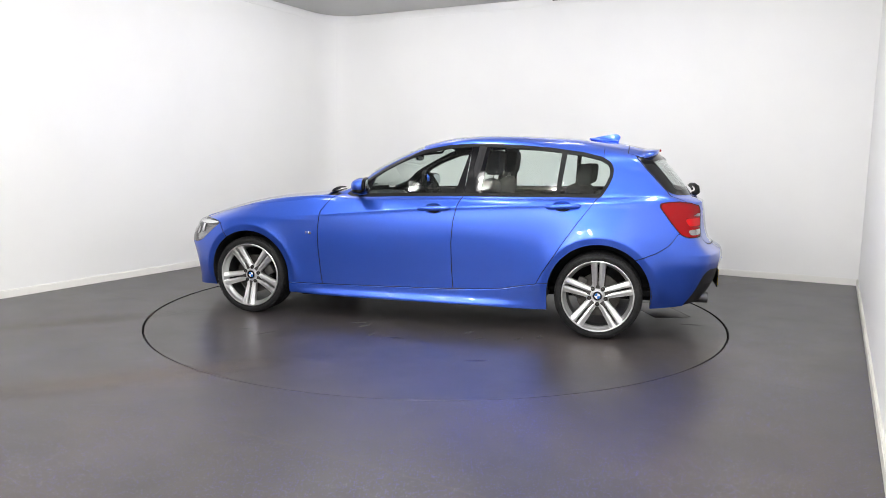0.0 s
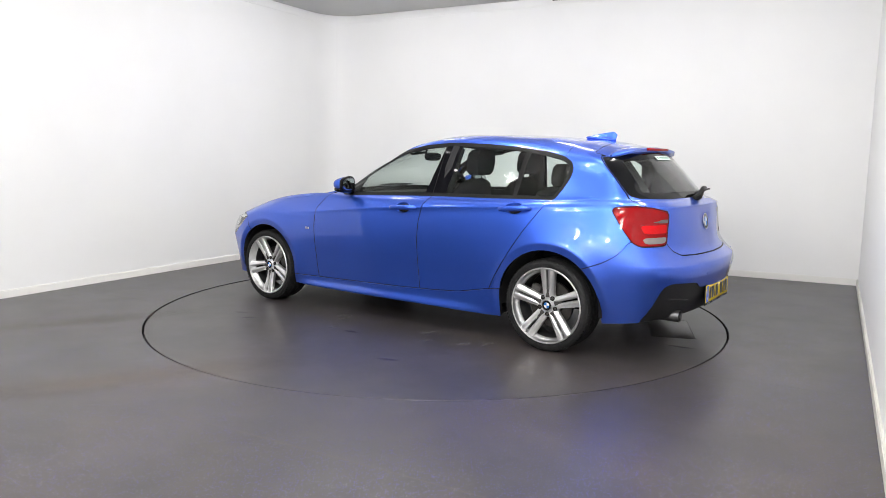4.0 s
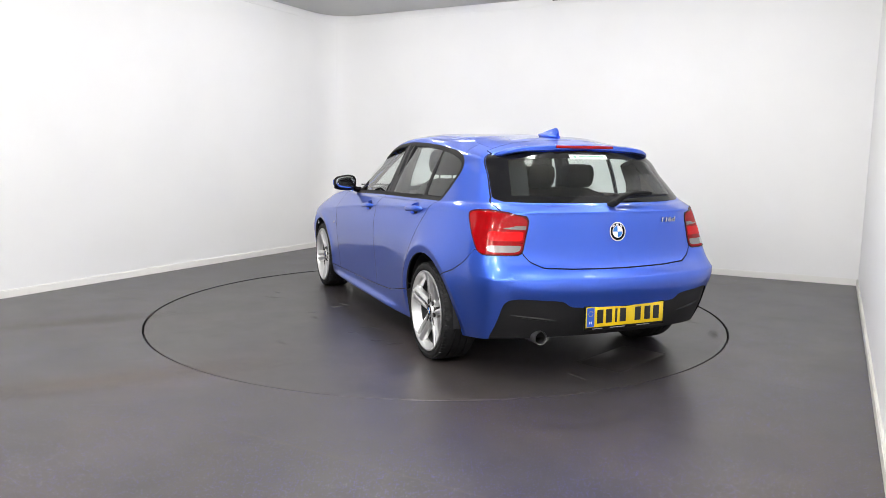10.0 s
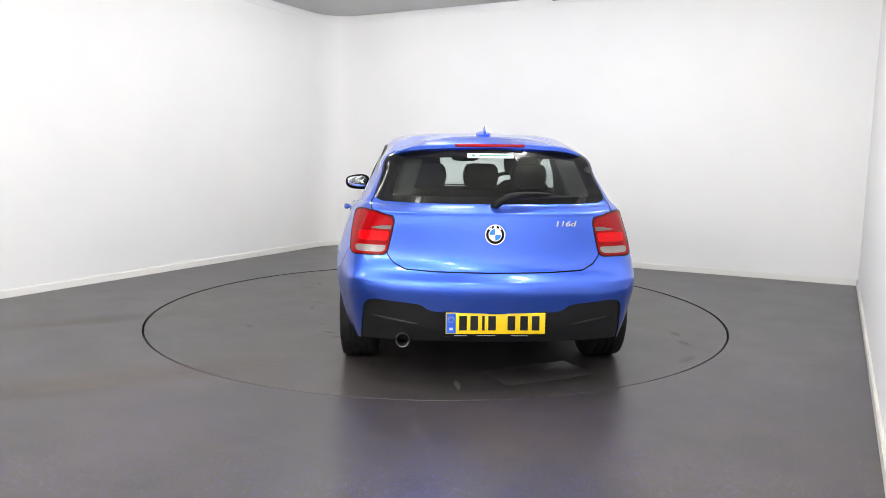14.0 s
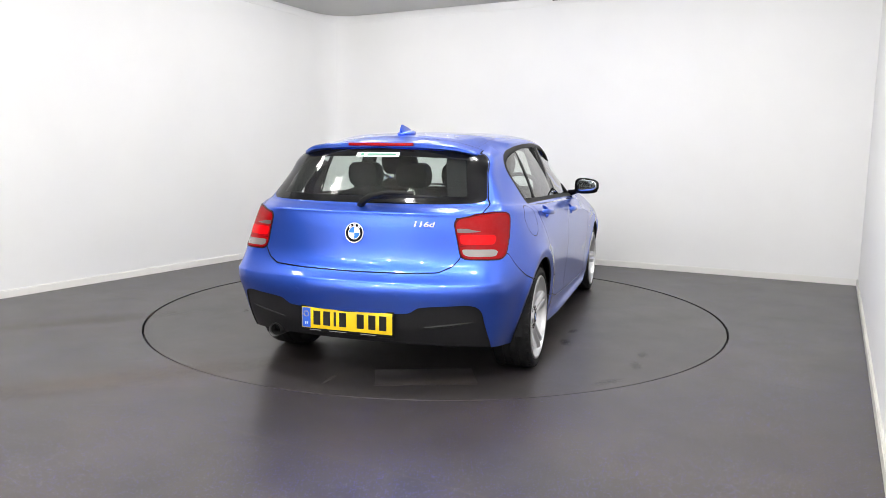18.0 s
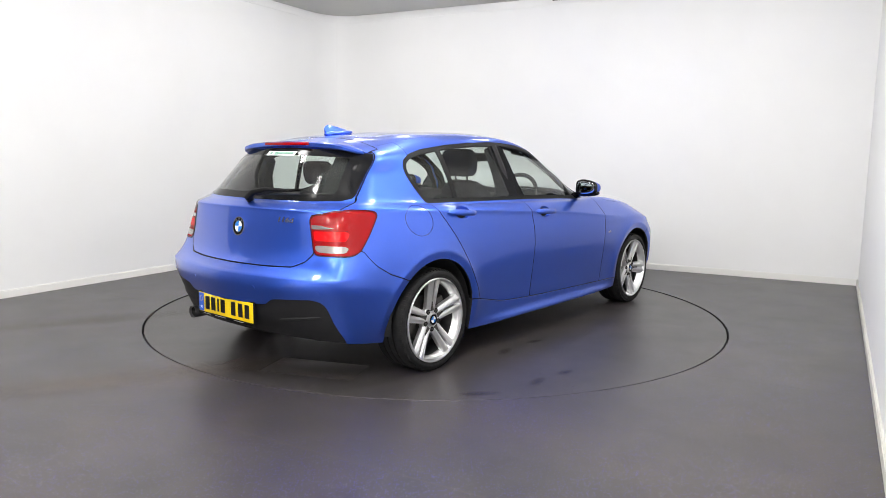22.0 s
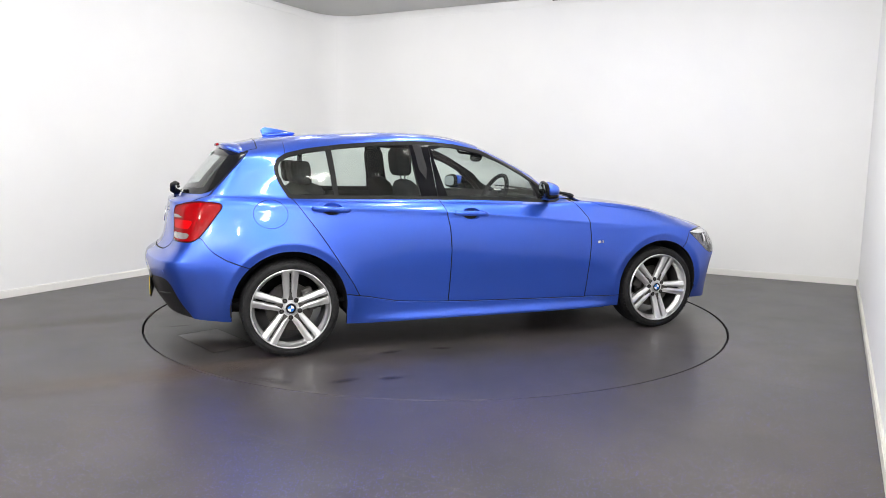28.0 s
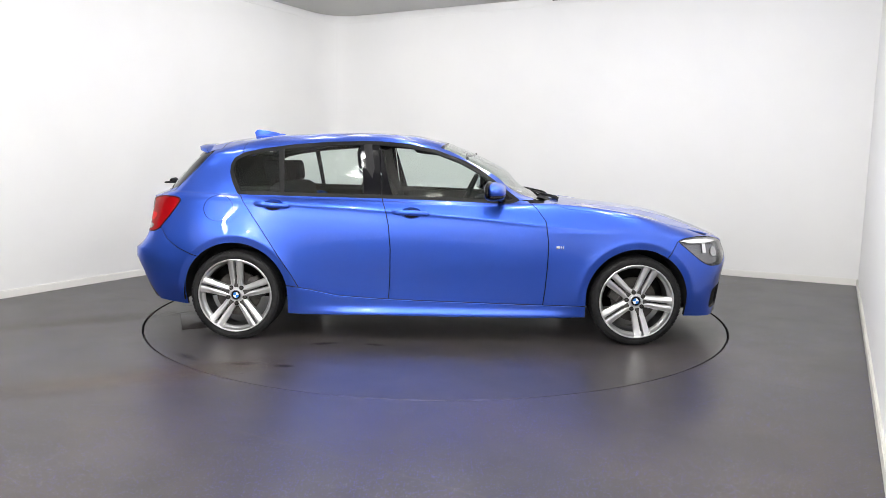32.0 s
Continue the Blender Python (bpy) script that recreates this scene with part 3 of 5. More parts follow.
    # edges pressed across the tail: bumper lip and the ledge under the glass
    for edge in (0.604, 0.950):
        row = np.argmin(np.abs(z[:NV_LOW] - edge), axis=0)
        for col in np.nonzero(x[0] < -1.80)[0]:
            grid[row[col], col, 2] = edge
    z = grid[..., 2]
    tail = np.clip((-1.93 - x) / 0.06, 0, 1)
    grid[..., 0] -= tail * (np.where(z > 0.604, 0.020 * np.exp(-(z - 0.604) / 0.026), 0.020 * np.exp((z - 0.604) / 0.045)) + np.where(z > 0.950, 0.013 * np.exp(-(z - 0.950) / 0.020), 0.013 * np.exp((z - 0.950) / 0.012)))
    return grid


GRID = body_surface()
NV, NU = GRID.shape[:2]
du = np.empty_like(GRID)
dv = np.empty_like(GRID)
du[:, 1:-1], dv[1:-1] = GRID[:, 2:] - GRID[:, :-2], GRID[2:] - GRID[:-2]
mirror_y = np.array([1, -1, 1])
du[:, 0] = GRID[:, 1] - GRID[:, 1] * mirror_y
du[:, -1] = GRID[:, -2] * mirror_y - GRID[:, -2]
dv[0] = GRID[1] - GRID[0]
dv[-1] = GRID[-2] * mirror_y - GRID[-2]
NORMALS = np.cross(du, dv)
_sx = GRID[-1, :, 0]
NORMALS[-1] = np.stack([(_sx + 0.62) * np.where(_sx < -0.62, 0.18, 0.192), 0 * _sx, 1 + 0 * _sx], 1) * np.sign(NORMALS[-8, NU // 2, 2])
NORMALS /= np.maximum(np.linalg.norm(NORMALS, axis=2, keepdims=True), 1e-9)
_mid = GRID.reshape(-1, 3).mean(0) * [1, 0, 1]
if (NORMALS * (GRID - _mid)).sum(2).mean() < 0:
    NORMALS = -NORMALS
VERTS, NORMS = GRID.reshape(-1, 3), NORMALS.reshape(-1, 3)
_i = (np.arange(NV - 1)[:, None] * NU + np.arange(NU - 1)[None]).ravel()
QUADS = np.stack([_i, _i + 1, _i + NU + 1, _i + NU], 1)
_n0 = np.cross(VERTS[QUADS[:, 1]] - VERTS[QUADS[:, 0]], VERTS[QUADS[:, 2]] - VERTS[QUADS[:, 0]])
if (_n0 * NORMS[QUADS[:, 0]]).sum() < 0:
    QUADS = QUADS[:, ::-1]


class Piece:
    """A part of the body's skin: vertices, normals and faces, cut by fields."""

    def __init__(self, v=None, n=None, f=None):
        self.v, self.n = (VERTS, NORMS) if v is None else (v, n)
        self.f = [tuple(q) for q in QUADS.tolist()] if f is None else f

    def cut(self, field):
        """Keeps what lies where field(points) is over 0, cut along its zero line."""
        d = field(self.v)
        d = np.where(np.abs(d) < 1e-5, 1e-5, d)
        keep = d > 0
        kl = keep.tolist()
        dl = d.tolist()
        nv, nn, faces, cache, base = [], [], [], {}, len(self.v)
        for f in self.f:
            s = [kl[i] for i in f]
            if all(s):
                faces.append(f)
            elif any(s):
                out = []
                for k, a in enumerate(f):
                    b = f[(k + 1) % len(f)]
                    if kl[a]:
                        out.append(a)
                    if kl[a] != kl[b]:
                        key = (a, b) if a < b else (b, a)
                        if key not in cache:
                            t = dl[key[0]] / (dl[key[0]] - dl[key[1]])
                            nv.append(self.v[key[0]] * (1 - t) + self.v[key[1]] * t)
                            nn.append(self.n[key[0]] * (1 - t) + self.n[key[1]] * t)
                            cache[key] = base + len(nv) - 1
                        out.append(cache[key])
                if len(out) > 2:
                    faces.append(tuple(out))
        v = np.concatenate([self.v, np.array(nv)]) if nv else self.v
        n = np.concatenate([self.n, np.array(nn)]) if nn else self.n
        used = sorted({i for f in faces for i in f})
        index = dict(zip(used, range(len(used))))
        return Piece(v[used] if used else np.zeros((0, 3)), n[used] if used else np.zeros((0, 3)), [tuple(index[i] for i in f) for f in faces])

    def moved(self, offset):
        return Piece(self.v + self.n * offset, self.n, self.f)

    def both(self):
        """With its mirror half, welded on the middle plane."""
        m = len(self.v)
        mid = np.abs(self.v[:, 1]) < 2e-4
        back = np.where(mid, np.arange(m), np.arange(m) + m)
        v = np.concatenate([self.v, self.v * mirror_y])
        n = np.concatenate([self.n, self.n * mirror_y])
        n[:m][mid] *= [1, 0, 1]
        f = self.f + [tuple(int(back[i]) for i in reversed(q)) for q in self.f]
        used = sorted({i for q in f for i in q})
        index = dict(zip(used, range(len(used))))
        return Piece(v[used], n[used], [tuple(index[i] for i in q) for q in f])

    def mesh(self, name, flange=0.010, flip=False, edge=None):
        """A mesh with the skin's own smooth normals and a turned-in edge; edge's second material darkens that edge as
        gap shade.
        """
        v, n = self.v, self.n / np.maximum(np.linalg.norm(self.n, axis=1, keepdims=True), 1e-9)
        faces = [tuple(q) for q in self.f]
        skin = len(faces)
        if flip:
            v, n, faces = v * mirror_y, n * mirror_y, [q[::-1] for q in faces]
        count = {}
        for q in faces:
            for a, b in zip(q, q[1:] + q[:1]):
                count[(a, b)] = count.get((a, b), 0) + 1
        rim = [e for e in count if (e[1], e[0]) not in count]
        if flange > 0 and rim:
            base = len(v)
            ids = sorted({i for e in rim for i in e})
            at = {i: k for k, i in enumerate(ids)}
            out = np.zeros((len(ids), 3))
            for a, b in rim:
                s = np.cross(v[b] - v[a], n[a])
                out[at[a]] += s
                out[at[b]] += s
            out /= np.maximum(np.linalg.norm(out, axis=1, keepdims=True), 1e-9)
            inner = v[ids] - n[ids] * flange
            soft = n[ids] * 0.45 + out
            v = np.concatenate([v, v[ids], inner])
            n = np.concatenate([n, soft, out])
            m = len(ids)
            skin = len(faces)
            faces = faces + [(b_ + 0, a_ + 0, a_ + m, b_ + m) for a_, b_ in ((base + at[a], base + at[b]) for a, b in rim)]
        me = bpy.data.meshes.new(name)
        me.from_pydata(v.tolist(), [], faces)
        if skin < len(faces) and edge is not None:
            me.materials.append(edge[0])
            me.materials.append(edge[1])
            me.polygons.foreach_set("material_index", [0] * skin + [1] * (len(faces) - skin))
        me.polygons.foreach_set("use_smooth", [True] * len(me.polygons))
        me.normals_split_custom_set_from_vertices((n / np.maximum(np.linalg.norm(n, axis=1, keepdims=True), 1e-9)).tolist())
        return me


def inside(outline, axes="xz", grow=0.0):
    """The signed distance to a closed outline in two of the axes, over 0 inside."""
    pts = np.array(outline, float)
    i, j = "xyz".index(axes[0]), "xyz".index(axes[1])

    def field(v):
        q = v[:, (i, j)]
        best = np.full(len(q), 1e9)
        odd = np.zeros(len(q), bool)
        for a, b in zip(pts, np.roll(pts, -1, 0)):
            e = b - a
            t = np.clip(((q - a) @ e) / (e @ e), 0, 1)
            best = np.minimum(best, np.linalg.norm(q - a - t[:, None] * e, axis=1))
            hit = ((a[1] > q[:, 1]) != (b[1] > q[:, 1]))
            with np.errstate(divide="ignore", invalid="ignore"):
                xs = a[0] + (q[:, 1] - a[1]) / (b[1] - a[1]) * e[0]
            odd ^= hit & (q[:, 0] < xs)
        return np.where(odd, best, -best) + grow
    return field


def outside(outline, axes="xz", gap=0.0):
    f = inside(outline, axes, gap)
    return lambda v: -f(v)


def beyond(line, axes="xz", sign=1, gap=0.0):
    """Over 0 on one side of a line that is a function of the second axis: first axis > line(second), or < with sign -1."""
    pts = sorted(line, key=lambda q: q[1])
    a, b = [q[1] for q in pts], [q[0] for q in pts]
    i, j = "xyz".index(axes[0]), "xyz".index(axes[1])
    return lambda v: sign * (v[:, i] - np.interp(v[:, j], a, b)) - gap


def rounded(outline, r=0.02, steps=4):
    """An outline with its corners rounded."""
    out = []
    n = len(outline)
    for k in range(n):
        a, b, c = (np.array(outline[(k + d) % n], float) for d in (-1, 0, 1))
        la, lc = np.linalg.norm(a - b), np.linalg.norm(c - b)
        p, q = b + (a - b) * min(r / la, 0.45), b + (c - b) * min(r / lc, 0.45)
        for s in range(steps + 1):
            t = s / steps
            out.append(tuple((1 - t) ** 2 * p + 2 * t * (1 - t) * b + t * t * q))
    return out


GAP = 0.0030
# outlines on the flank, in x and z
DLO = rounded([(-1.338, .978), (-1.386, 1.06), (-1.411, 1.123), (-1.413, 1.176), (-1.392, 1.222), (-1.33, 1.258), (-1.202, 1.288), (-.975, 1.318), (-.747, 1.336), (-.517, 1.345), (-.402, 1.345),
               (-.209, 1.330), (-.014, 1.293), (.183, 1.222), (.303, 1.158), (.40, 1.085), (.565, .958), (.50, .940), (.36, .941), (.162, .950), (-.212, .961), (-.588, .967), (-.886, .970), (-1.108, .975)], 0.015)
SEAM_FRONT = [(.60, .97), (.667, .914), (.727, .831), (.748, .68), (.745, .527), (.735, .372), (.722, .26), (.72, .1)]
SEAM_MID = [(-.40, 1.40), (-.363, .965), (-.333, .891), (-.311, .787), (-.299, .637), (-.302, .448), (-.312, .291), (-.315, .1)]
SEAM_REAR = [(-1.338, .985), (-1.312, .970), (-1.242, .873), (-1.172, .777), (-1.101, .670), (-1.030, .558), (-.958, .445), (-.914, .361), (-.90, .1)]
SILL_TOP = [(.374, -1.1), (.374, -.97), (.351, -.845), (.313, -.66), (.297, -.436), (.285, -.135), (.276, .245), (.268, .63), (.263, .965), (.26, 1.2)]
BUMPER_REAR = [(.755, -2.4), (.755, -1.90), (.745, -1.855), (.695, -1.822), (.660, -1.788), (.615, -1.717), (.570, -1.60), (.55, -1.5), (.2, -1.4)]
BUMPER_FRONT = [(2.3, .80), (2.05, .738), (1.75, .730), (1.60, .712), (1.57, .66), (1.535, .60), (1.50, .5), (1.50, .0)]
BONNET_SEAM = [(.957, .77), (.932, .81), (.909, .87), (.895, .99), (.873, 1.185), (.847, 1.385), (.813, 1.546), (.780, 1.66), (.752, 1.80), (.740, 1.9), (.70, 2.03), (.69, 2.4)]
HEADLAMP = rounded([(1.598, .712), (1.66, .728), (1.757, .733), (1.86, .725), (1.97, .700), (2.02, .62), (1.93, .548), (1.84, .545), (1.787, .565), (1.70, .63)], 0.02)
TAIL_SIDE = [(-1.712, .98), (-1.716, .945), (-1.730, .925), (-1.80, .83), (-1.87, .745), (-1.905, .715), (-2.0, .65)]
HATCH = rounded([(-.56, 1.20), (-.60, 1.10), (-.668, .995), (-.655, .955), (-.645, .938), (-.535, .930), (-.572, .73), (-.535, .685), (-.47, .655), (-.30, .648), (0, .645),
                 (.30, .648), (.47, .655), (.535, .685), (.572, .73), (.535, .930), (.645, .938), (.655, .955), (.668, .995), (.60, 1.10), (.56, 1.20), (.54, 1.30), (.45, 1.36), (-.45, 1.36), (-.54, 1.30)], 0.012)
REAR_GLASS = rounded([(-.75, 1.006), (-.45, .997), (0, .994), (.45, .997), (.75, 1.006), (.75, 1.15), (.66, 1.244), (.567, 1.256), (.40, 1.276), (0, 1.289), (-.40, 1.276), (-.567, 1.256), (-.66, 1.244), (-.75, 1.15)], 0.02)

# ---- the car ----
car = empty("car")
tagged(car, "metallic blue five-door hatchback car parked on the turntable", "car")

whole = Piece()
flank = whole
for ax, az, ar in ARCHES:
    flank = flank.cut(lambda v, ax=ax, az=az, ar=ar: np.where(v[:, 1] > 0.5, np.hypot(v[:, 0] - ax, np.maximum(v[:, 2] - az, (v[:, 2] - az) * 0.25)) - ar, 1.0))
HIGH = lambda z: (lambda v: v[:, 2] - z)
LOW = lambda z: (lambda v: z - v[:, 2])
FORE = lambda x: (lambda v: v[:, 0] - x)
AFT = lambda x: (lambda v: x - v[:, 0])


def chain(piece, *fields):
    for f in fields:
        piece = piece.cut(f)
    return piece


def tail_only(field, x=-1.45):
    """A field that counts only behind x; ahead of it all is kept."""
    return lambda v: np.where(v[:, 0] < x, field(v), 1.0)


def sides(name, piece, mat, label="", parent=None, flange=0.010):
    """The left and right copies of a flank piece."""
    out = []
    for flip in (False, True):
        p = parent[1 if flip else 0] if parent else car
        # the turned-in edge gets the painted gap shade
        out.append(part(name, piece.mesh(name, flange, flip, (mat, GAP_SHADE)), mat, p, label))
    return out


in_dlo = inside(DLO)
flank_low = chain(flank, FORE(-1.56), AFT(1.0))
belt_out = lambda v: np.where(v[:, 1] > 0.4, -in_dlo(v) - 0.001, 1.0)

# doors
def cup_out(x, z, a=.068, b=.037):
    return lambda v: np.where(v[:, 1] > .4, (np.hypot((v[:, 0] - x) / a, (v[:, 2] - z) / b) - 1) * b, 1.0)


CUP_F, CUP_R = (-.1605, .8745), (-1.0835, .915)
door_f = chain(flank_low, beyond(SEAM_FRONT, "xz", -1, GAP), beyond(SEAM_MID, "xz", 1, GAP), beyond(SILL_TOP, "zx", 1, GAP), LOW(1.0), belt_out, beyond([(.935, .75), (.962, .55), (1.0, .2)], "zx", -1), cup_out(*CUP_F))
door_r = chain(flank_low, beyond(SEAM_MID, "xz", -1, GAP), beyond(SEAM_REAR, "xz", 1, GAP), beyond(SILL_TOP, "zx", 1, GAP), LOW(1.0), belt_out, cup_out(*CUP_R))
front_doors = sides("front_door", door_f, PAINT, "metallic blue front door")
rear_doors = sides("rear_door", door_r, PAINT, "metallic blue rear door")

# side glass and its black surround
dlo_piece = chain(whole, FORE(-1.5), AFT(.7), HIGH(.9), lambda v: v[:, 1] - 0.3, in_dlo)
PILLAR_F = [(-.285, .94), (-.400, 1.36)]
PILLAR_R = [(-.475, .94), (-.535, 1.36)]
DIVIDER_F = [(-1.020, .94), (-1.055, 1.36)]
DIVIDER_R = [(-1.050, .94), (-1.095, 1.36)]
MIRROR_LINE = [(.36, .93), (.34, .96), (.315, 1.36)]
frame_in = lambda v: in_dlo(v) - 0.024
# the panes lie on one smooth curved face
_q = dlo_piece.v
_a = np.stack([np.ones(len(_q)), _q[:, 0], _q[:, 2], _q[:, 0] ** 2, _q[:, 0] * _q[:, 2], _q[:, 2] ** 2], 1)
_bow = -0.34
PANE = np.append(np.linalg.lstsq(_a[:, :5], _q[:, 1] - _bow * _q[:, 2] ** 2, rcond=None)[0], _bow)


def paned(piece, inset):
    x, z = piece.v[:, 0], piece.v[:, 2]
    y = PANE[0] + PANE[1] * x + PANE[2] * z + PANE[3] * x * x + PANE[4] * x * z + PANE[5] * z * z - inset
    n = np.stack([-(PANE[1] + 2 * PANE[3] * x + PANE[4] * z), np.ones(len(x)), -(PANE[2] + PANE[4] * x + 2 * PANE[5] * z)], 1)
    return Piece(np.stack([x, y, z], 1), n / np.linalg.norm(n, axis=1, keepdims=True), piece.f)


win_f = chain(dlo_piece, frame_in, beyond(PILLAR_F, "xz", 1), beyond([(.385, .93), (.30, 1.36)], "xz", -1))
win_r = chain(dlo_piece, frame_in, beyond(PILLAR_R, "xz", -1), beyond(DIVIDER_F, "xz", 1))
win_q = chain(dlo_piece, frame_in, beyond(DIVIDER_R, "xz", -1))
win_f, win_r, win_q = (paned(w, 0.006) for w in (win_f, win_r, win_q))
sides("window", win_f, GLASS, "tinted side window glass", front_doors, 0.0)
sides("window", win_r, GLASS, "tinted side window glass", rear_doors, 0.0)
sides("quarter_window", win_q, GLASS, "fixed tinted quarter glass", rear_doors, 0.0)
trim = chain(dlo_piece, lambda v: 0.0235 - in_dlo(v))
sides("window_trim", trim, BLACK_TRIM, "matt black window surround", None, 0.012)
sides("pillar_cover", chain(dlo_piece, frame_in, beyond(PILLAR_F, "xz", -1), beyond(SEAM_MID, "xz", 1, GAP)), GLOSS_BLACK, "gloss black pillar cover", front_doors)
sides("pillar_cover", chain(dlo_piece, frame_in, beyond(PILLAR_R, "xz", 1), beyond(SEAM_MID, "xz", -1, GAP)), GLOSS_BLACK, "gloss black pillar cover", rear_doors)
sides("window_divider", chain(dlo_piece, frame_in, beyond(DIVIDER_F, "xz", -1), beyond(DIVIDER_R, "xz", 1)), BLACK_TRIM, "black window divider", rear_doors)
sides("mirror_triangle", chain(dlo_piece, frame_in, beyond([(.385, .93), (.30, 1.36)], "xz", 1)), GLOSS_BLACK, "black mirror base triangle", front_doors)

# rear lamps, bumpers, tailgate
lamp_in = lambda v: v[:, 1] - np.interp(v[:, 2], [.70, .722, .923, .96], [.566, .571, .526, .52])
lamp_fields = (AFT(-1.70), lambda v: v[:, 1] - 0.3, beyond(TAIL_SIDE, "xz", -1), lambda v: np.interp(v[:, 0], [-2.02, -2.0, -1.934, -1.86, -1.79, -1.73, -1.71], [.922, .928, .950, .960, .957, .948, .935]) - v[:, 2], HIGH(.721), tail_only(lamp_in, -1.80))


def soft_min(a, b, k):
    h = np.clip(0.5 + 0.5 * (b - a) / k, 0, 1)
    return b * (1 - h) + a * h - k * h * (1 - h)


def no_lamp_d(v):
    d = lamp_fields[0](v)
    for f in lamp_fields[1:]:
        d = soft_min(d, f(v), 0.040)
    return d


lamp_piece = chain(whole, AFT(-1.68), lambda v: v[:, 1] - 0.3, no_lamp_d)
no_lamp = lambda v: -no_lamp_d(v) - GAP
lamp_core = chain(lamp_piece, lambda v: no_lamp_d(v) - 0.0005)
tail_lamps = sides("tail_lamp", chain(lamp_core, lambda v: no_lamp_d(v) - 0.004).moved(0.001), RED_LENS, "red and clear tail lamp")
bar = lambda v: np.interp(v[:, 1], [.52, .60, .70], [.0105, .0100, .002]) - np.abs(v[:, 2] - .868 - .06 * np.maximum(v[:, 1] - .64, 0))
sides("light_bar", chain(lamp_core, bar, lambda v: no_lamp_d(v) - 0.009, lambda v: .695 - v[:, 1]).moved(0.0035), GREY_LENS, "smoky grey light bar", tail_lamps, 0.004)
clear_d = lambda v: soft_min(soft_min(v[:, 2] - .735, .773 - v[:, 2], .006), soft_min(no_lamp_d(v) - .012, .742 - v[:, 1], .02), .012)
sides("reversing_lens", chain(lamp_core, clear_d).moved(0.0035), CLEAR_LENS, "clear reversing lens", tail_lamps, 0.004)
guide_d = lambda v: soft_min(soft_min(v[:, 2] - .797, .847 - v[:, 2], .008), soft_min(no_lamp_d(v) - .014, .728 - v[:, 1], .02), .012)
sides("light_guide", chain(lamp_core, guide_d).moved(0.0026), RED_BRIGHT, "bright red light guide", tail_lamps, 0.004)
seam_low = lambda v: .0035 - np.abs(v[:, 2] - .785)
bar_low = lambda v: .004 - np.abs(v[:, 2] - .853)
sides("lens_joint", chain(lamp_core, bar_low, lambda v: no_lamp_d(v) - .008, lambda v: .72 - v[:, 1]).moved(0.0022), RED_DEEP, "dark red joint", tail_lamps, 0.003)
sides("lens_joint", chain(lamp_core, seam_low, lambda v: no_lamp_d(v) - .008).moved(0.0022), RED_DEEP, "dark red joint", tail_lamps, 0.003)
sides("lens_rim", chain(lamp_core, lambda v: 0.0060 - no_lamp_d(v)).moved(0.0035), RED_DEEP, "dark red lens rim", tail_lamps, 0.006)

hatch_d = inside(HATCH, "yz")
GLASS_SIDE = [(-1.545, 1.30), (-1.578, 1.248), (-1.636, 1.18), (-1.694, 1.119), (-1.752, 1.057), (-1.778, 1.030), (-1.80, 1.015), (-1.84, 1.003), (-1.88, .99)]
glass_d = inside(REAR_GLASS, "yz")
glass_in = lambda v: np.where(v[:, 0] < -1.45, np.minimum(glass_d(v), beyond(GLASS_SIDE, "xz", -1)(v) * .75), -1.0)
hatch_in = lambda v: np.maximum(np.minimum(hatch_d(v), -1.505 - v[:, 0]), glass_in(v) + 0.005)
hatch_out = lambda v: -hatch_in(v) - GAP
rear_zone = chain(whole, AFT(-1.46))
gate = chain(rear_zone, lambda v: hatch_in(v) - GAP, lambda v: -glass_in(v) - 0.001, no_lamp).both()
tailgate = part("tailgate", gate.mesh("tailgate", edge=(PAINT, GAP_SHADE)), PAINT, car, "metallic blue tailgate")
rear_win = chain(rear_zone, glass_in).both()
_q = rear_win.v
_f = lambda y, z: np.stack([np.ones(len(y)), z, y * y, z * z, y * y * z, y ** 4], 1)
REAR_PANE = np.linalg.lstsq(_f(_q[:, 1], _q[:, 2]), _q[:, 0], rcond=None)[0]


def rear_paned(piece, inset):
    y, z = piece.v[:, 1], piece.v[:, 2]
    c = REAR_PANE
    x = _f(y, z) @ c + inset
    n = np.stack([-np.ones(len(y)), 2 * c[2] * y + 2 * c[4] * y * z + 4 * c[5] * y ** 3, c[1] + 2 * c[3] * z + c[4] * y * y], 1)
    return Piece(np.stack([x, y, z], 1), n / np.linalg.norm(n, axis=1, keepdims=True), piece.f)


glass_core = lambda v: np.minimum(glass_d(v) - 0.036, np.interp(v[:, 2], [1.0, 1.25], [.560, .490]) - np.abs(v[:, 1]))
part("rear_window", rear_paned(chain(rear_win, glass_core), 0.003).mesh("rear_window", 0.0), GLASS, tailgate, "tinted rear window")
border = chain(rear_win, lambda v: -glass_core(v))
flat = rear_paned(border, 0.002)
wrap = np.clip((np.abs(border.v[:, 1]) - .50) / .06, 0, 1)[:, None]
wrap = wrap * wrap * (3 - 2 * wrap)
border = Piece(flat.v * (1 - wrap) + (border.v - border.n * .001) * wrap, flat.n * (1 - wrap) + border.n * wrap, border.f)
part("window_border", border.mesh("window_border", 0.006), GLASS_BORDER, tailgate, "black printed glass border")

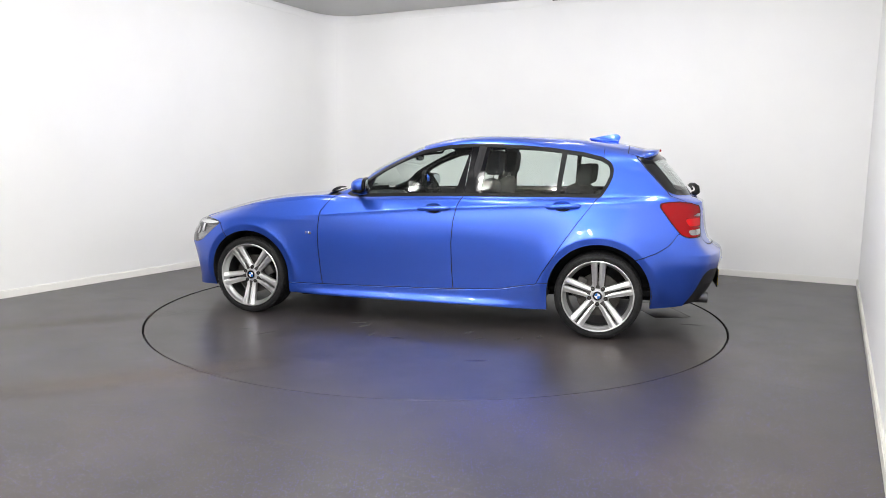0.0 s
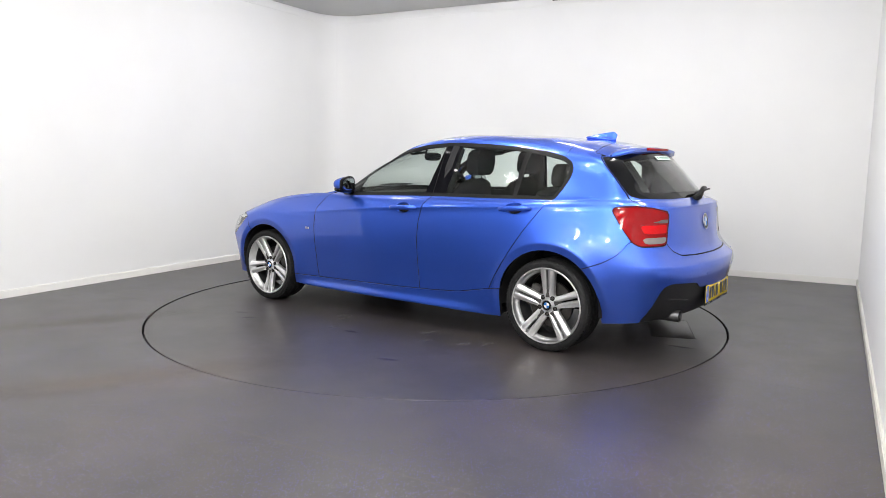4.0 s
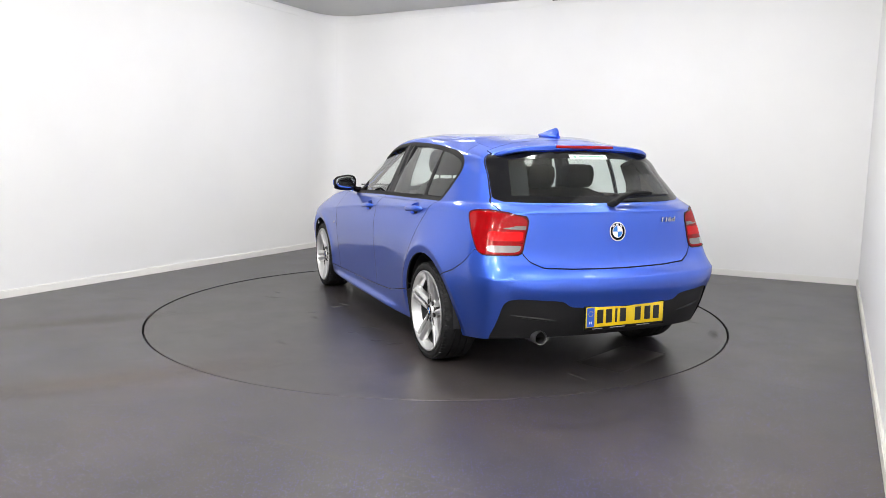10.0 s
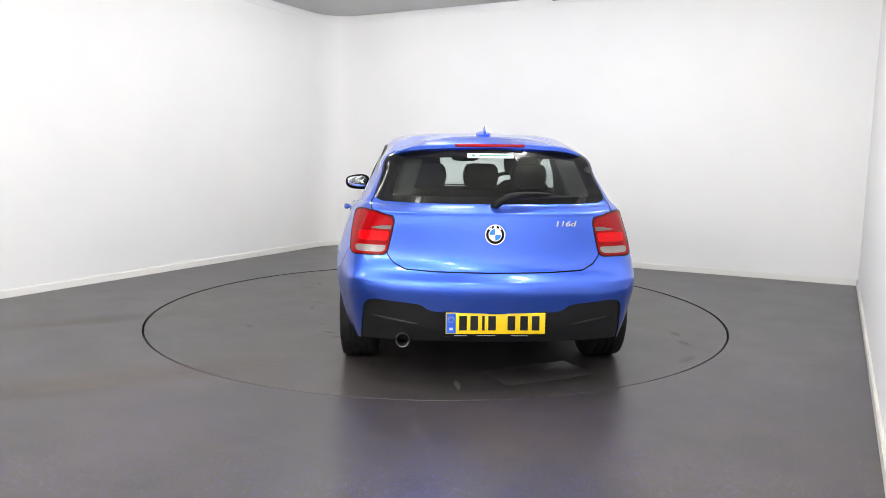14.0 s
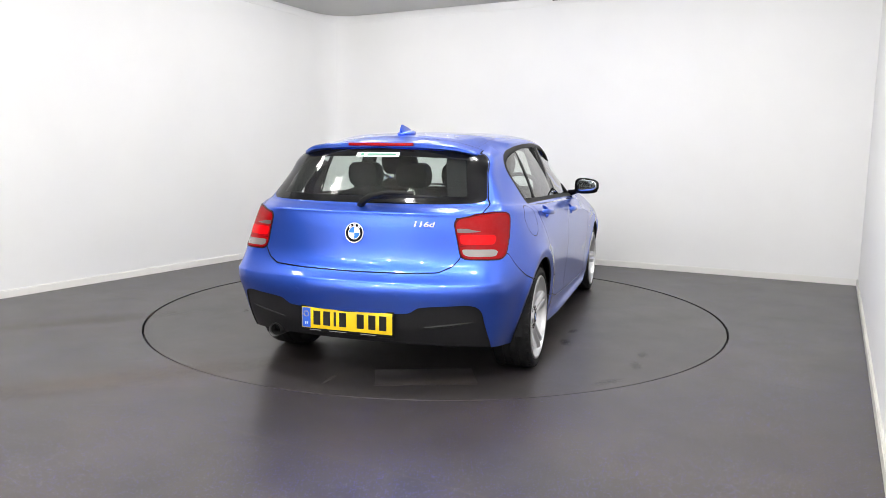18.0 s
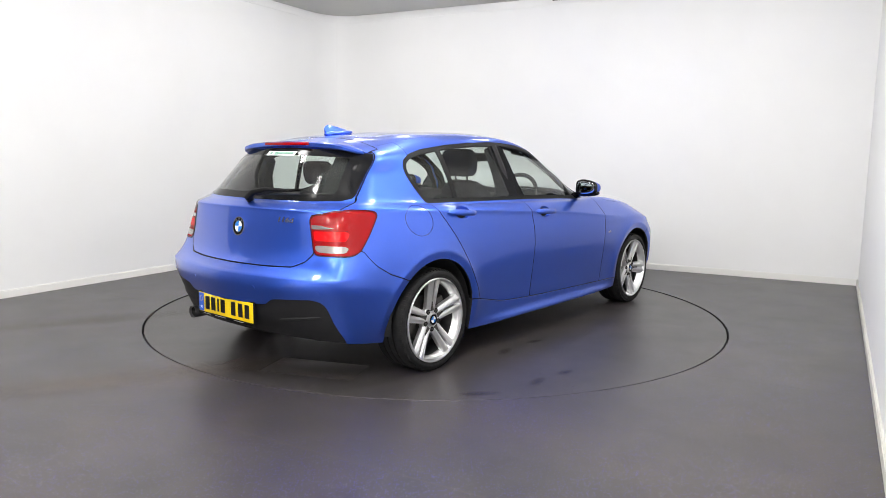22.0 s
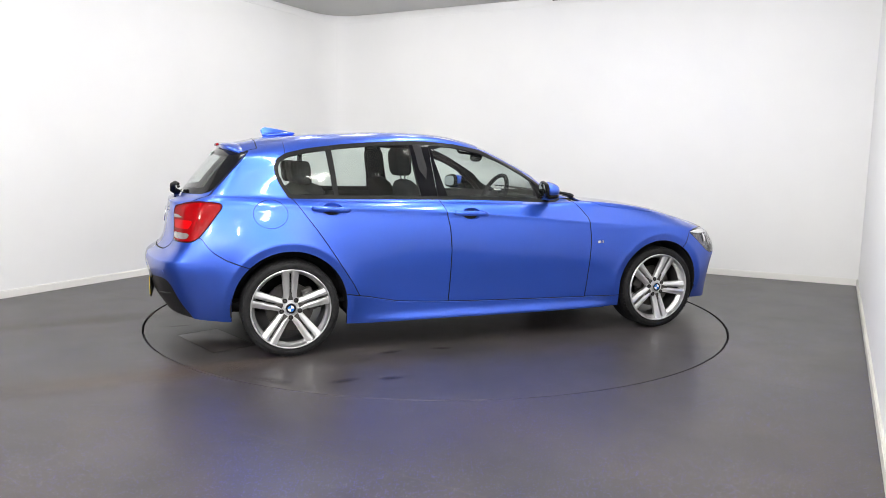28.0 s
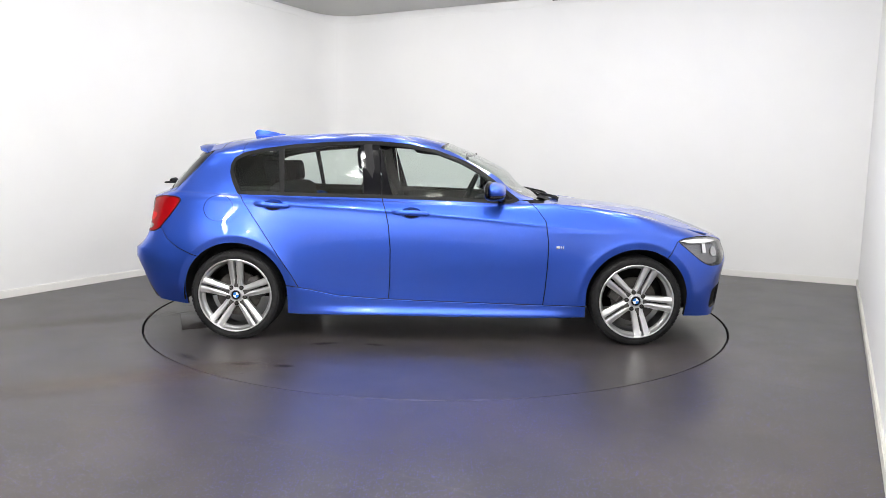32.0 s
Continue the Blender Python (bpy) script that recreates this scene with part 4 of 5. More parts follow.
bumper_rear = chain(flank, AFT(-1.5), beyond(BUMPER_REAR, "zx", -1, GAP), hatch_out, no_lamp)
DIFFUSER_OUT = rounded([(-.1, .443), (.27, .444), (.345, .449), (.39, .482), (.46, .490), (.63, .500), (.675, .490), (.695, .46), (.706, .36), (.716, .275), (.71, .15), (-.1, .15)], 0.02)
diff_d = inside(DIFFUSER_OUT, "yz")
diff_in = lambda v: np.where(v[:, 0] < -1.80, diff_d(v), -1.0)
rear_bumper = part("rear_bumper", chain(bumper_rear, lambda v: -diff_in(v)).both().mesh("rear_bumper", 0.014, edge=(PAINT, GAP_SHADE)), PAINT, car, "metallic blue rear bumper")
part("diffuser", chain(bumper_rear, diff_in).both().moved(-0.008).mesh("diffuser", 0.02), TEXTURED_BLACK, rear_bumper, "textured black lower bumper insert")

# flanks behind and above the doors
roof_cut = lambda v: np.where((v[:, 2] > 1.2) & (v[:, 0] > -1.62), v[:, 1] - 0.505, 1.0)
screen_out = lambda v: np.where((v[:, 0] > -0.12), v[:, 1] - np.interp(v[:, 2], [.93, .965, 1.10, 1.30, 1.42], [.675, .640, .572, .500, .475]), 1.0)
quarter = chain(flank, belt_out, hatch_out, no_lamp, roof_cut, screen_out, AFT(.66), beyond(BUMPER_REAR, "zx", 1, GAP))
below_belt = lambda v: np.where((v[:, 2] < 1.0) & (v[:, 0] > -1.338), np.interp(v[:, 2], *zip(*[(q[1], q[0]) for q in sorted(SEAM_REAR, key=lambda q: q[1])])) - v[:, 0] - GAP, 1.0)
above = chain(quarter, HIGH(.955), FORE(-1.3379))
lower_q = chain(quarter, AFT(-.8), lambda v: np.interp(v[:, 2], *zip(*[(q[1], q[0]) for q in sorted(SEAM_REAR, key=lambda q: q[1])])) - v[:, 0] - GAP, beyond(SILL_TOP, "zx", 1, GAP))
pillar_zone = chain(quarter, HIGH(.962), lambda v: np.where(v[:, 2] < 1.0, np.interp(v[:, 0], [-1.338, .56], [-1.0, .0]) * 0 + np.where(v[:, 0] > .50, 1.0, -1.0), 1.0), FORE(-1.338))
FLAP = (-1.454, .887, .100)
flap_d = lambda v: FLAP[2] - np.hypot(v[:, 0] - FLAP[0], (v[:, 2] - FLAP[1]) * 1.2)
q_left = part("quarter_panel", lower_q.mesh("quarter_panel", 0.012, False, (PAINT, GAP_SHADE)), PAINT, car, "metallic blue rear quarter panel")
q_right = part("quarter_panel", chain(lower_q, lambda v: -flap_d(v) - 0.0034).mesh("quarter_panel", 0.012, True, (PAINT, GAP_SHADE)), PAINT, car, "metallic blue rear quarter panel with fuel flap")
part("fuel_flap", chain(lower_q, flap_d).mesh("fuel_flap", 0.01, True, (PAINT, GAP_SHADE)), PAINT, q_right)
sides("roof_frame", pillar_zone, PAINT, "metallic blue roof side frame and windscreen pillar")
roof = chain(whole, HIGH(1.2), lambda v: 0.5035 - v[:, 1], FORE(-1.62), hatch_out, AFT(.3), lambda v: np.interp(v[:, 1], [0, .3, .5, .6], [.075, .06, .02, -.01]) - v[:, 0])
part("roof", roof.both().mesh("roof", edge=(PAINT, GAP_SHADE)), PAINT, car, "metallic blue roof panel")
screen = chain(whole, FORE(-.2), HIGH(.93), lambda v: -screen_out(v) - 0.002, lambda v: v[:, 0] - np.interp(v[:, 1], [0, .3, .5, .6], [.075, .06, .02, -.01]) - 0.003, lambda v: np.interp(v[:, 1], [0, .3, .55, .7], [.80, .78, .735, .68]) - v[:, 0])
part("windscreen", screen.both().moved(-0.003).mesh("windscreen", 0.0), GLASS, car, "clear laminated windscreen")

# front: wings, bonnet, bumper, lamps
hl_d = inside(HEADLAMP)
hl_in = lambda v: np.where((v[:, 1] > .40) & (v[:, 0] > 1.5), np.minimum(hl_d(v), v[:, 1] - .42), -1.0)
front_zone = chain(flank, FORE(.55))


def seam_half_width():
    """How far out the bonnet's edge lies along the car, where the seam's height meets the skin."""
    xs, ys = [], []
    v = VERTS[(VERTS[:, 0] > .7) & (VERTS[:, 1] > .35) & (VERTS[:, 2] > .65)]
    for x in np.linspace(.84, 1.62, 14):
        near = v[np.abs(v[:, 0] - x) < .014]
        near = near[np.argsort(near[:, 2])]
        z = np.interp(x, [q[1] for q in BONNET_SEAM], [q[0] for q in BONNET_SEAM])
        xs.append(x)
        ys.append(np.interp(z, near[:, 2], near[:, 1]))
    return np.polyfit(xs, ys, 2)


SEAM_FIT = seam_half_width()
seam_y = lambda v: np.minimum(np.polyval(SEAM_FIT, np.clip(v[:, 0], .7, 1.66)), .80) - 0.55 * np.maximum(v[:, 0] - 1.66, 0)
lip_x = lambda v: 2.005 - .30 * v[:, 1] ** 2
top_skin = lambda v: v[:, 2] - .62
seam_z = lambda v: np.interp(v[:, 0], [q[1] for q in BONNET_SEAM], [q[0] for q in BONNET_SEAM])
seam_d = lambda v: np.where(v[:, 2] > .55, ((seam_y(v) - v[:, 1]) + (v[:, 2] - seam_z(v)) * np.clip((1.62 - v[:, 0]) / .1, 0.3, 1)) / 1.41, -1.0)
bonnet_in = lambda v: np.min([seam_d(v), lip_x(v) - v[:, 0], top_skin(v)], axis=0) - 0.0010
bonnet_out = lambda v: -np.min([seam_d(v), lip_x(v) - v[:, 0], top_skin(v)], axis=0) - 0.0010
wing = chain(front_zone, beyond(SEAM_FRONT, "xz", 1, GAP), bonnet_out, beyond(BUMPER_FRONT, "xz", -1, GAP), lambda v: -hl_in(v) - GAP, beyond(SILL_TOP, "zx", 1, GAP), screen_out)
wings = sides("front_wing", wing, PAINT, "metallic blue front wing")
bonnet = chain(front_zone, bonnet_in, FORE(.70), lambda v: v[:, 0] - np.interp(v[:, 1], [0, .3, .55, .7], [.835, .815, .77, .73]), lambda v: -hl_in(v) - GAP)
part("bonnet", bonnet.both().moved(0.001).mesh("bonnet", 0.012), PAINT, car, "metallic blue bonnet")
nose = chain(front_zone, beyond(BUMPER_FRONT, "xz", 1, GAP), bonnet_out, lambda v: -hl_in(v) - GAP)
GRILLE = rounded([(.04, .50), (.30, .50), (.33, .60), (.28, .655), (.06, .655)], .03)
INTAKE = rounded([(-.1, .22), (.45, .22), (.42, .36), (-.1, .36)], .03)
FOG = rounded([(.52, .24), (.73, .24), (.74, .38), (.56, .40)], .03)
openings = lambda v: np.where(v[:, 0] > 1.6, np.max([inside(o, "yz")(v) for o in (GRILLE, INTAKE, FOG)], axis=0), -1)
front_bumper = part("front_bumper", chain(nose, lambda v: -openings(v)).both().mesh("front_bumper", 0.02, edge=(PAINT, GAP_SHADE)), PAINT, car, "metallic blue front bumper")
part("grille_insert", chain(nose, openings).both().moved(-0.03).mesh("grille_insert", 0.01), TEXTURED_BLACK, front_bumper, "black grille and intake inserts")
head = chain(front_zone, hl_in)
headlamps = sides("headlamp", head.moved(-0.001), LAMP_GLASS, "clear headlamp lens", None, 0.004)
sides("lamp_bowl", chain(head, lambda v: hl_in(v) - 0.002).moved(-0.035), material("lamp_grey", (0.24, 0.24, 0.25), 0.25, 0.4), "grey lamp bowl", headlamps, 0.01)
sides("lamp_brow", chain(head, lambda v: np.interp(v[:, 0], [1.6, 1.70, 2.0], [.020, .038, .030]) - (.736 - v[:, 2]), lambda v: hl_in(v) - 0.004).moved(-0.010), BADGE_WHITE, "white lamp brow", headlamps, 0.012)
sides("lamp_reflector", chain(head, lambda v: 0.014 - np.abs(v[:, 0] - 1.805), lambda v: 0.034 - np.abs(v[:, 2] - .668)).moved(-0.018), BADGE_WHITE, "upright white light block", headlamps, 0.014)
sides("lamp_projector", chain(head, lambda v: 0.034 - np.hypot(v[:, 0] - 1.90, v[:, 2] - .640)).moved(-0.024), CHROME, "bright round projector", headlamps, 0.01)

# sills and dark inner shell
sill = chain(flank, beyond(SILL_TOP, "zx", -1, GAP), FORE(-1.1), AFT(1.15))
sides("side_skirt", sill, PAINT, "metallic blue side skirt", None, 0.03)
shell = chain(flank.moved(-0.016), lambda v: -hl_in(v) + 0.004, lambda v: np.where(v[:, 1] > .3, -in_dlo(v) + 0.006, 1.0), lambda v: -glass_in(v) + 0.03, lambda v: np.where((v[:, 2] > .95) & (v[:, 0] > -.1) & (v[:, 0] < .86), screen_out(v) + 0.03, 1.0))
part("inner_shell", shell.both().mesh("inner_shell", 0.0), PLASTIC, car, "black cabin lining and inner panels")

# dark lining of the rear pillars behind the tailgate glass
lining_d = lambda v: np.abs(v[:, 1]) - np.interp(v[:, 2], [1.0, 1.25], [.470, .390])
sides("pillar_lining", rear_paned(chain(rear_win, lambda v: v[:, 1] - .2, lining_d), 0.0).moved(-0.035), PLASTIC, "dark plastic lining beside the glass", (tailgate, tailgate), 0.0)


# ---- turntable ----
turntable = part("turntable", disc_caps(turned([(TABLE_R, -0.05), (TABLE_R, -0.0012), (TABLE_R - 0.0012, 0.0)], 160, "z"), 0, 320, 160), TABLE_VINYL, None, smooth=False)
turntable.location.z = TABLE_Z
tagged(turntable, "round car turntable covered in dark speckled vinyl", "turntable")
panel = part("access_panel", box_bm(-.285, .285, -.145, .145, 0.0005, 0.0015, .0004), TABLE_VINYL, turntable, "vinyl-covered access panel", m=pose(-1.765, -.535, 0, 0, 0, -67))
for x0, x1, y0, y1 in ((-.289, .289, -.149, -.1455), (-.289, .289, .1455, .149), (-.289, -.2855, -.1455, .1455), (.2855, .289, -.1455, .1455)):
    part("panel_edge", box_bm(x0, x1, y0, y1, 0.0005, 0.0022, .0005), SEAM_DARK, panel)
for x, y, rx, ry, rz, mt in ((-1.50, -1.53, .16, .05, -40, DARK_STAIN), (-.86, -1.69, .09, .045, -5, DARK_STAIN), (-1.12, -1.66, .12, .05, 10, DARK_STAIN), (-.72, -1.17, .12, .05, 15, DARK_STAIN),
                             (-.38, -1.18, .10, .04, -10, DARK_STAIN), (-.66, 1.39, .10, .035, 20, DARK_STAIN), (.0, 1.02, .08, .035, 5, DARK_STAIN),
                             (.91, 1.18, 0.105, 0.028, 60, SCUFF), (1.11, 1.11, 0.075, 0.024, 20, SCUFF), (.19, .99, 0.068, 0.024, 80, SCUFF), (.33, .76, 0.075, 0.032, 70, SCUFF), (.40, .68, 0.090, 0.024, 30, SCUFF),
                             (-.45, .71, 0.090, 0.028, 75, SCUFF), (-.82, .79, 0.068, 0.032, 60, SCUFF), (-.95, .69, 0.075, 0.032, 85, SCUFF), (-.56, .875, 0.075, 0.020, 50, SCUFF), (-2.0, -.05, 0.120, 0.024, 5, SCUFF), (1.5, -.5, 0.090, 0.040, 0, SCUFF),
                             (-1.06, -1.85, 0.012, 0.010, 0, SCUFF)):
    blot("table_mark", x, y, rx, ry, rz, mt, turntable)


# ---- parts on the body ----
_side = VERTS[:, 1] > 0.45
_tail = (VERTS[:, 0] < -1.4)


def flank_at(x, z):
    """The flank's surface point and normal over (x, z), on the left."""
    v, n = VERTS[_side], NORMS[_side]
    k = np.argmin((v[:, 0] - x) ** 2 + (v[:, 2] - z) ** 2)
    q, m = v[k], n[k]
    y = q[1] - (m[0] * (x - q[0]) + m[2] * (z - q[2])) / max(m[1], 0.2)
    return Vector((x, y, z)), Vector(m)


def tail_at(y, z):
    """The tail's surface point and normal over (y, z)."""
    v, n = VERTS[_tail], NORMS[_tail]
    k = np.argmin((v[:, 1] - abs(y)) ** 2 + (v[:, 2] - z) ** 2 + 0.02 * (v[:, 0] + 2.0) ** 2)
    q, m = v[k], n[k]
    s = 1 if y >= 0 else -1
    x = q[0] - (m[1] * (abs(y) - q[1]) + m[2] * (z - q[2])) / min(m[0], -0.2)
    return Vector((x, y, z)), Vector((m[0], m[1] * s, m[2]))


def frame_on(point, normal, up=(0, 0, 1)):
    """A pose whose z is the normal and whose y is upwards."""
    zz = Vector(normal).normalized()
    xx = Vector(up).cross(zz).normalized()
    yy = zz.cross(xx)
    return Matrix(((xx.x, yy.x, zz.x, point[0]), (xx.y, yy.y, zz.y, point[1]), (xx.z, yy.z, zz.z, point[2]), (0, 0, 0, 1)))


def flip_y(bm, on):
    return moved(bm, Matrix.Diagonal((1, -1, 1, 1))) if on else bm


def handle_bm(x0, x1, z0, z1):
    """A grip bar that stands off the door on tapered ends."""
    bm = bmesh.new()
    rings = []
    n, m = 22, 12
    for i in range(n + 1):
        s = i / n
        x, z = x0 + (x1 - x0) * s, z0 + (z1 - z0) * s
        q, nn = flank_at(x, z)
        e = max(0.0, 1 - (2 * s - 1) ** 6)
        lift = 0.003 + 0.029 * (1 - (2 * s - 1) ** 4)
        h = 0.0185 * e ** 0.5 * (1.0 - 0.12 * s) + 0.0004
        d = 0.0105 * e ** 0.5 + 0.0004
        up = Vector((0, 0, 1)) - nn * nn.z
        up.normalize()
        c = q + nn * lift
        rings.append([bm.verts.new(c + up * h * math.cos(2 * math.pi * k / m) + nn * d * math.sin(2 * math.pi * k / m)) for k in range(m)])
    for a, b in zip(rings, rings[1:]):
        for k in range(m):
            bm.faces.new((a[k], a[(k + 1) % m], b[(k + 1) % m], b[k]))
    bm.faces.new(rings[0])
    bm.faces.new(rings[-1])
    bmesh.ops.recalc_face_normals(bm, faces=bm.faces[:])
    return bm


def cup_bm(x, z, a, b, depth):
    """The hollow behind a grip: an oval dish with a rolled rim."""
    bm = bmesh.new()
    rings = []
    for r, off in ((1.07, 0.0003), (1.03, 0.0016), (0.99, 0.0008), (0.95, -0.006), (0.88, -0.016), (0.74, -0.023), (0.4, -0.026), (0.05, -0.026)):
        ring = []
        for k in range(32):
            t = 2 * math.pi * k / 32
            q, nn = flank_at(x + a * r * math.cos(t), z + b * r * math.sin(t))
            ring.append(bm.verts.new(q + nn * off))
        rings.append(ring)
    for p, q in zip(rings, rings[1:]):
        for k in range(32):
            bm.faces.new((p[k], p[(k + 1) % 32], q[(k + 1) % 32], q[k]))
    bm.faces.new(rings[-1])
    bmesh.ops.recalc_face_normals(bm, faces=bm.faces[:])
    if sum(f.normal.y * f.calc_area() for f in bm.faces) < 0:
        bmesh.ops.reverse_faces(bm, faces=bm.faces[:])
    return bm


def skirt_edge_bm():
    """A thin rolled edge along the top of the skirt, under the doors."""
    pts = []
    for x in np.linspace(-.93, .98, 40):
        z = float(np.interp(x, [q[1] for q in SILL_TOP], [q[0] for q in SILL_TOP])) - .0055
        q, nn = flank_at(float(x), z)
        pts.append(q - nn * .0008)
    return tube_bm(pts, .0032, 8)


for i in (0, 1):
    part("skirt_edge", flip_y(skirt_edge_bm(), i), PAINT, car, "rolled upper edge of the side skirt")

for i in (0, 1):
    for doors, (x0, x1, z0, z1) in ((front_doors, (-.293, -.040, .880, .869)), (rear_doors, (-1.215, -.964, .921, .909))):
        h = part("door_handle", flip_y(handle_bm(x0, x1, z0, z1), i), PAINT, doors[i], "body-coloured pull handle")
        part("handle_cup", flip_y(cup_bm((x0 + x1) / 2 + .006, (z0 + z1) / 2, .068, .037, .02), i), PAINT, doors[i], "pressed hollow behind the handle")


def superbox(cx, cy, cz, ax, ay, az, p=3.2, seg=16, taper=None):
    """A rounded body: a sphere swollen towards a box."""
    bm = bmesh.new()
    bmesh.ops.create_uvsphere(bm, u_segments=seg * 2, v_segments=seg, radius=1)
    for v in bm.verts:
        d = v.co.normalized()
        k = (abs(d.x) ** p + abs(d.y) ** p + abs(d.z) ** p) ** (-1 / p)
        q = Vector((d.x * k * ax, d.y * k * ay, d.z * k * az))
        if taper:
            q = taper(q)
        v.co = q + Vector((cx, cy, cz))
    return bm


def mirror_taper(q):
    # narrower to the front and to the outer end, sloped back
    f = 1 - 0.28 * max(0.0, (q.x + 0.02) / 0.08)
    o = 1 - 0.20 * max(0.0, (q.y + 0.02) / 0.09)
    return Vector((q.x - 0.25 * q.y * (1 if q.x > 0 else 0.6), q.y, q.z * f * o))


for i in (0, 1):
    hull = superbox(.396, .908, 1.027, .056, .094, .060, 3.0, 16, mirror_taper)
    hull = flip_y(hull, i)
    mirror = part("wing_mirror", hull, PAINT, car, "body-coloured wing mirror with black base")
    lower = superbox(.394, .902, .990, .058, .093, .032, 3.0, 12, mirror_taper)
    part("mirror_underside", flip_y(lower, i), GLASS_BORDER, mirror, "black lower mirror shell")
    rim = superbox(.345, .910, 1.027, .018, .099, .064, 3.4, 14, lambda q: Vector((q.x - 0.2 * q.y, q.y, q.z * (1 - 0.18 * max(0.0, (q.y + 0.02) / 0.09)))))
    part("mirror_rim", flip_y(rim, i), GLASS_BORDER, mirror, "black mirror rim")
    pane = superbox(.3285, .910, 1.029, .004, .080, .047, 3.4, 12, lambda q: Vector((q.x - 0.2 * q.y, q.y, q.z * (1 - 0.18 * max(0.0, (q.y + 0.02) / 0.09)))))
    part("mirror_glass", flip_y(pane, i), MIRROR_GLASS, mirror, "mirror glass")
    arm = tube_bm([(.44, .755, .962), (.43, .80, .970), (.41, .84, .986), (.40, .88, .996)], [.026, .022, .018, .02], 10)
    part("mirror_arm", flip_y(arm, i), GLOSS_BLACK, mirror, "black mirror arm")


# spoiler, brake light, aerial
def spoiler_bm():
    """A lip that carries the roof line on over the glass and fades into its sides."""
    bm = bmesh.new()
    rows = []
    for y in np.linspace(-.540, .540, 45):
        e = abs(y) / .540
        zr = float(np.interp(abs(y), [0, .22, .36, .44, .50, .55], [1.322, 1.319, 1.312, 1.302, 1.285, 1.262]))
        tip_x = -1.726 + 0.022 * e ** 2 + 0.085 * e ** 10
        zt = zr + .004 - 0.006 * e
        th = 0.026 * (1 - 0.6 * e ** 6)
        rows.append([bm.verts.new(q) for q in (
            (-1.585, y, zr - .006), (-1.62, y, zr + .0035), ((-1.62 + tip_x) / 2 + .01, y, zr + .0055 - .004 * e ** 6), ((-1.62 + 3 * tip_x) / 4 + .006, y, zr + .005 - .004 * e ** 6), (tip_x + .008, y, zt), (tip_x, y, zt - .005), (tip_x + .002, y, zt - th), (tip_x + .012, y, zt - th - .004),
            ((-1.60 + tip_x) / 2, y, zt - th - .014), (-1.605, y, zt - th - .02), (-1.585, y, zr - .03))])
    for a, b in zip(rows, rows[1:]):
        for k in range(len(a)):
            j = (k + 1) % len(a)
            bm.faces.new((a[k], a[j], b[j], b[k]))
    bm.faces.new(rows[0])
    bm.faces.new(rows[-1])
    bmesh.ops.recalc_face_normals(bm, faces=bm.faces[:])
    return bm


spoiler = part("roof_spoiler", spoiler_bm(), PAINT, tailgate, "metallic blue roof spoiler")
part("brake_light", box_bm(-1.7345, -1.712, -.198, .198, 1.302, 1.319, .004), RED_LENS, tailgate, "red high-level brake light")


def fin_bm():
    bm = bmesh.new()
    rows = []
    for s in np.linspace(0, 1, 15):
        x = -1.195 - 0.215 * s
        zb = float(np.interp(x, [-1.45, -1.3, -1.2, -1.1], [1.367, 1.382, 1.391, 1.397])) - 0.004
        h = 0.014 * min(1, s * 5) + 0.062 * max(0.0, s - 0.05) ** 0.8 * (1.0 if s < 0.9 else 1 - 4.5 * (s - 0.9))
        w = 0.050 * math.sin(math.pi * min(1, 0.08 + s * 0.72)) ** 0.6 + 0.002
        ring = []
        for k in range(9):
            a = -1 + 2 * k / 8
            lift = (1 - abs(a)) ** 3.2
            ring.append(bm.verts.new((x - 0.02 * lift * s, a * w, zb + h * lift)))
        rows.append(ring)
    for a, b in zip(rows, rows[1:]):
        for k in range(8):
            bm.faces.new((a[k], a[k + 1], b[k + 1], b[k]))
    bm.faces.new(rows[-1])
    bmesh.ops.recalc_face_normals(bm, faces=bm.faces[:])
    if sum(f.normal.z for f in bm.faces) < 0:
        bmesh.ops.reverse_faces(bm, faces=bm.faces[:])
    return bm


aerial = part("roof_aerial", fin_bm(), PAINT, car, "blue shark fin aerial")
part("aerial_base", superbox(-1.305, 0, 1.388, .115, .046, .016, 2.4, 12, lambda q: Vector((q.x, q.y * (1 - .35 * max(0, q.x / .112)), q.z + .085 * q.x))), PAINT, aerial)


# badges and plate
def disc_bm(r0, r1, h, a0=0.0, a1=2 * math.pi, steps=40):
    """A flat ring or sector in the xy plane, h thick."""
    bm = bmesh.new()
    closed = abs(a1 - a0 - 2 * math.pi) < 1e-6
    n = steps if closed else steps + 1
    cols = []
    for k in range(n):
        a = a0 + (a1 - a0) * k / steps
        c, s = math.cos(a), math.sin(a)
        cols.append([bm.verts.new(q) for q in ((r0 * c, r0 * s, 0), (r1 * c, r1 * s, 0), (r1 * c, r1 * s, h), (r0 * c, r0 * s, h))])
    for k in range(n if closed else n - 1):
        a, b = cols[k], cols[(k + 1) % n]
        for j in range(4):
            bm.faces.new((a[j], b[j], b[(j + 1) % 4], a[(j + 1) % 4]))
    if not closed:
        bm.faces.new(cols[0])
        bm.faces.new(cols[-1][::-1])
    bmesh.ops.remove_doubles(bm, verts=bm.verts[:], dist=1e-6)
    bmesh.ops.recalc_face_normals(bm, faces=bm.faces[:])
    return bm


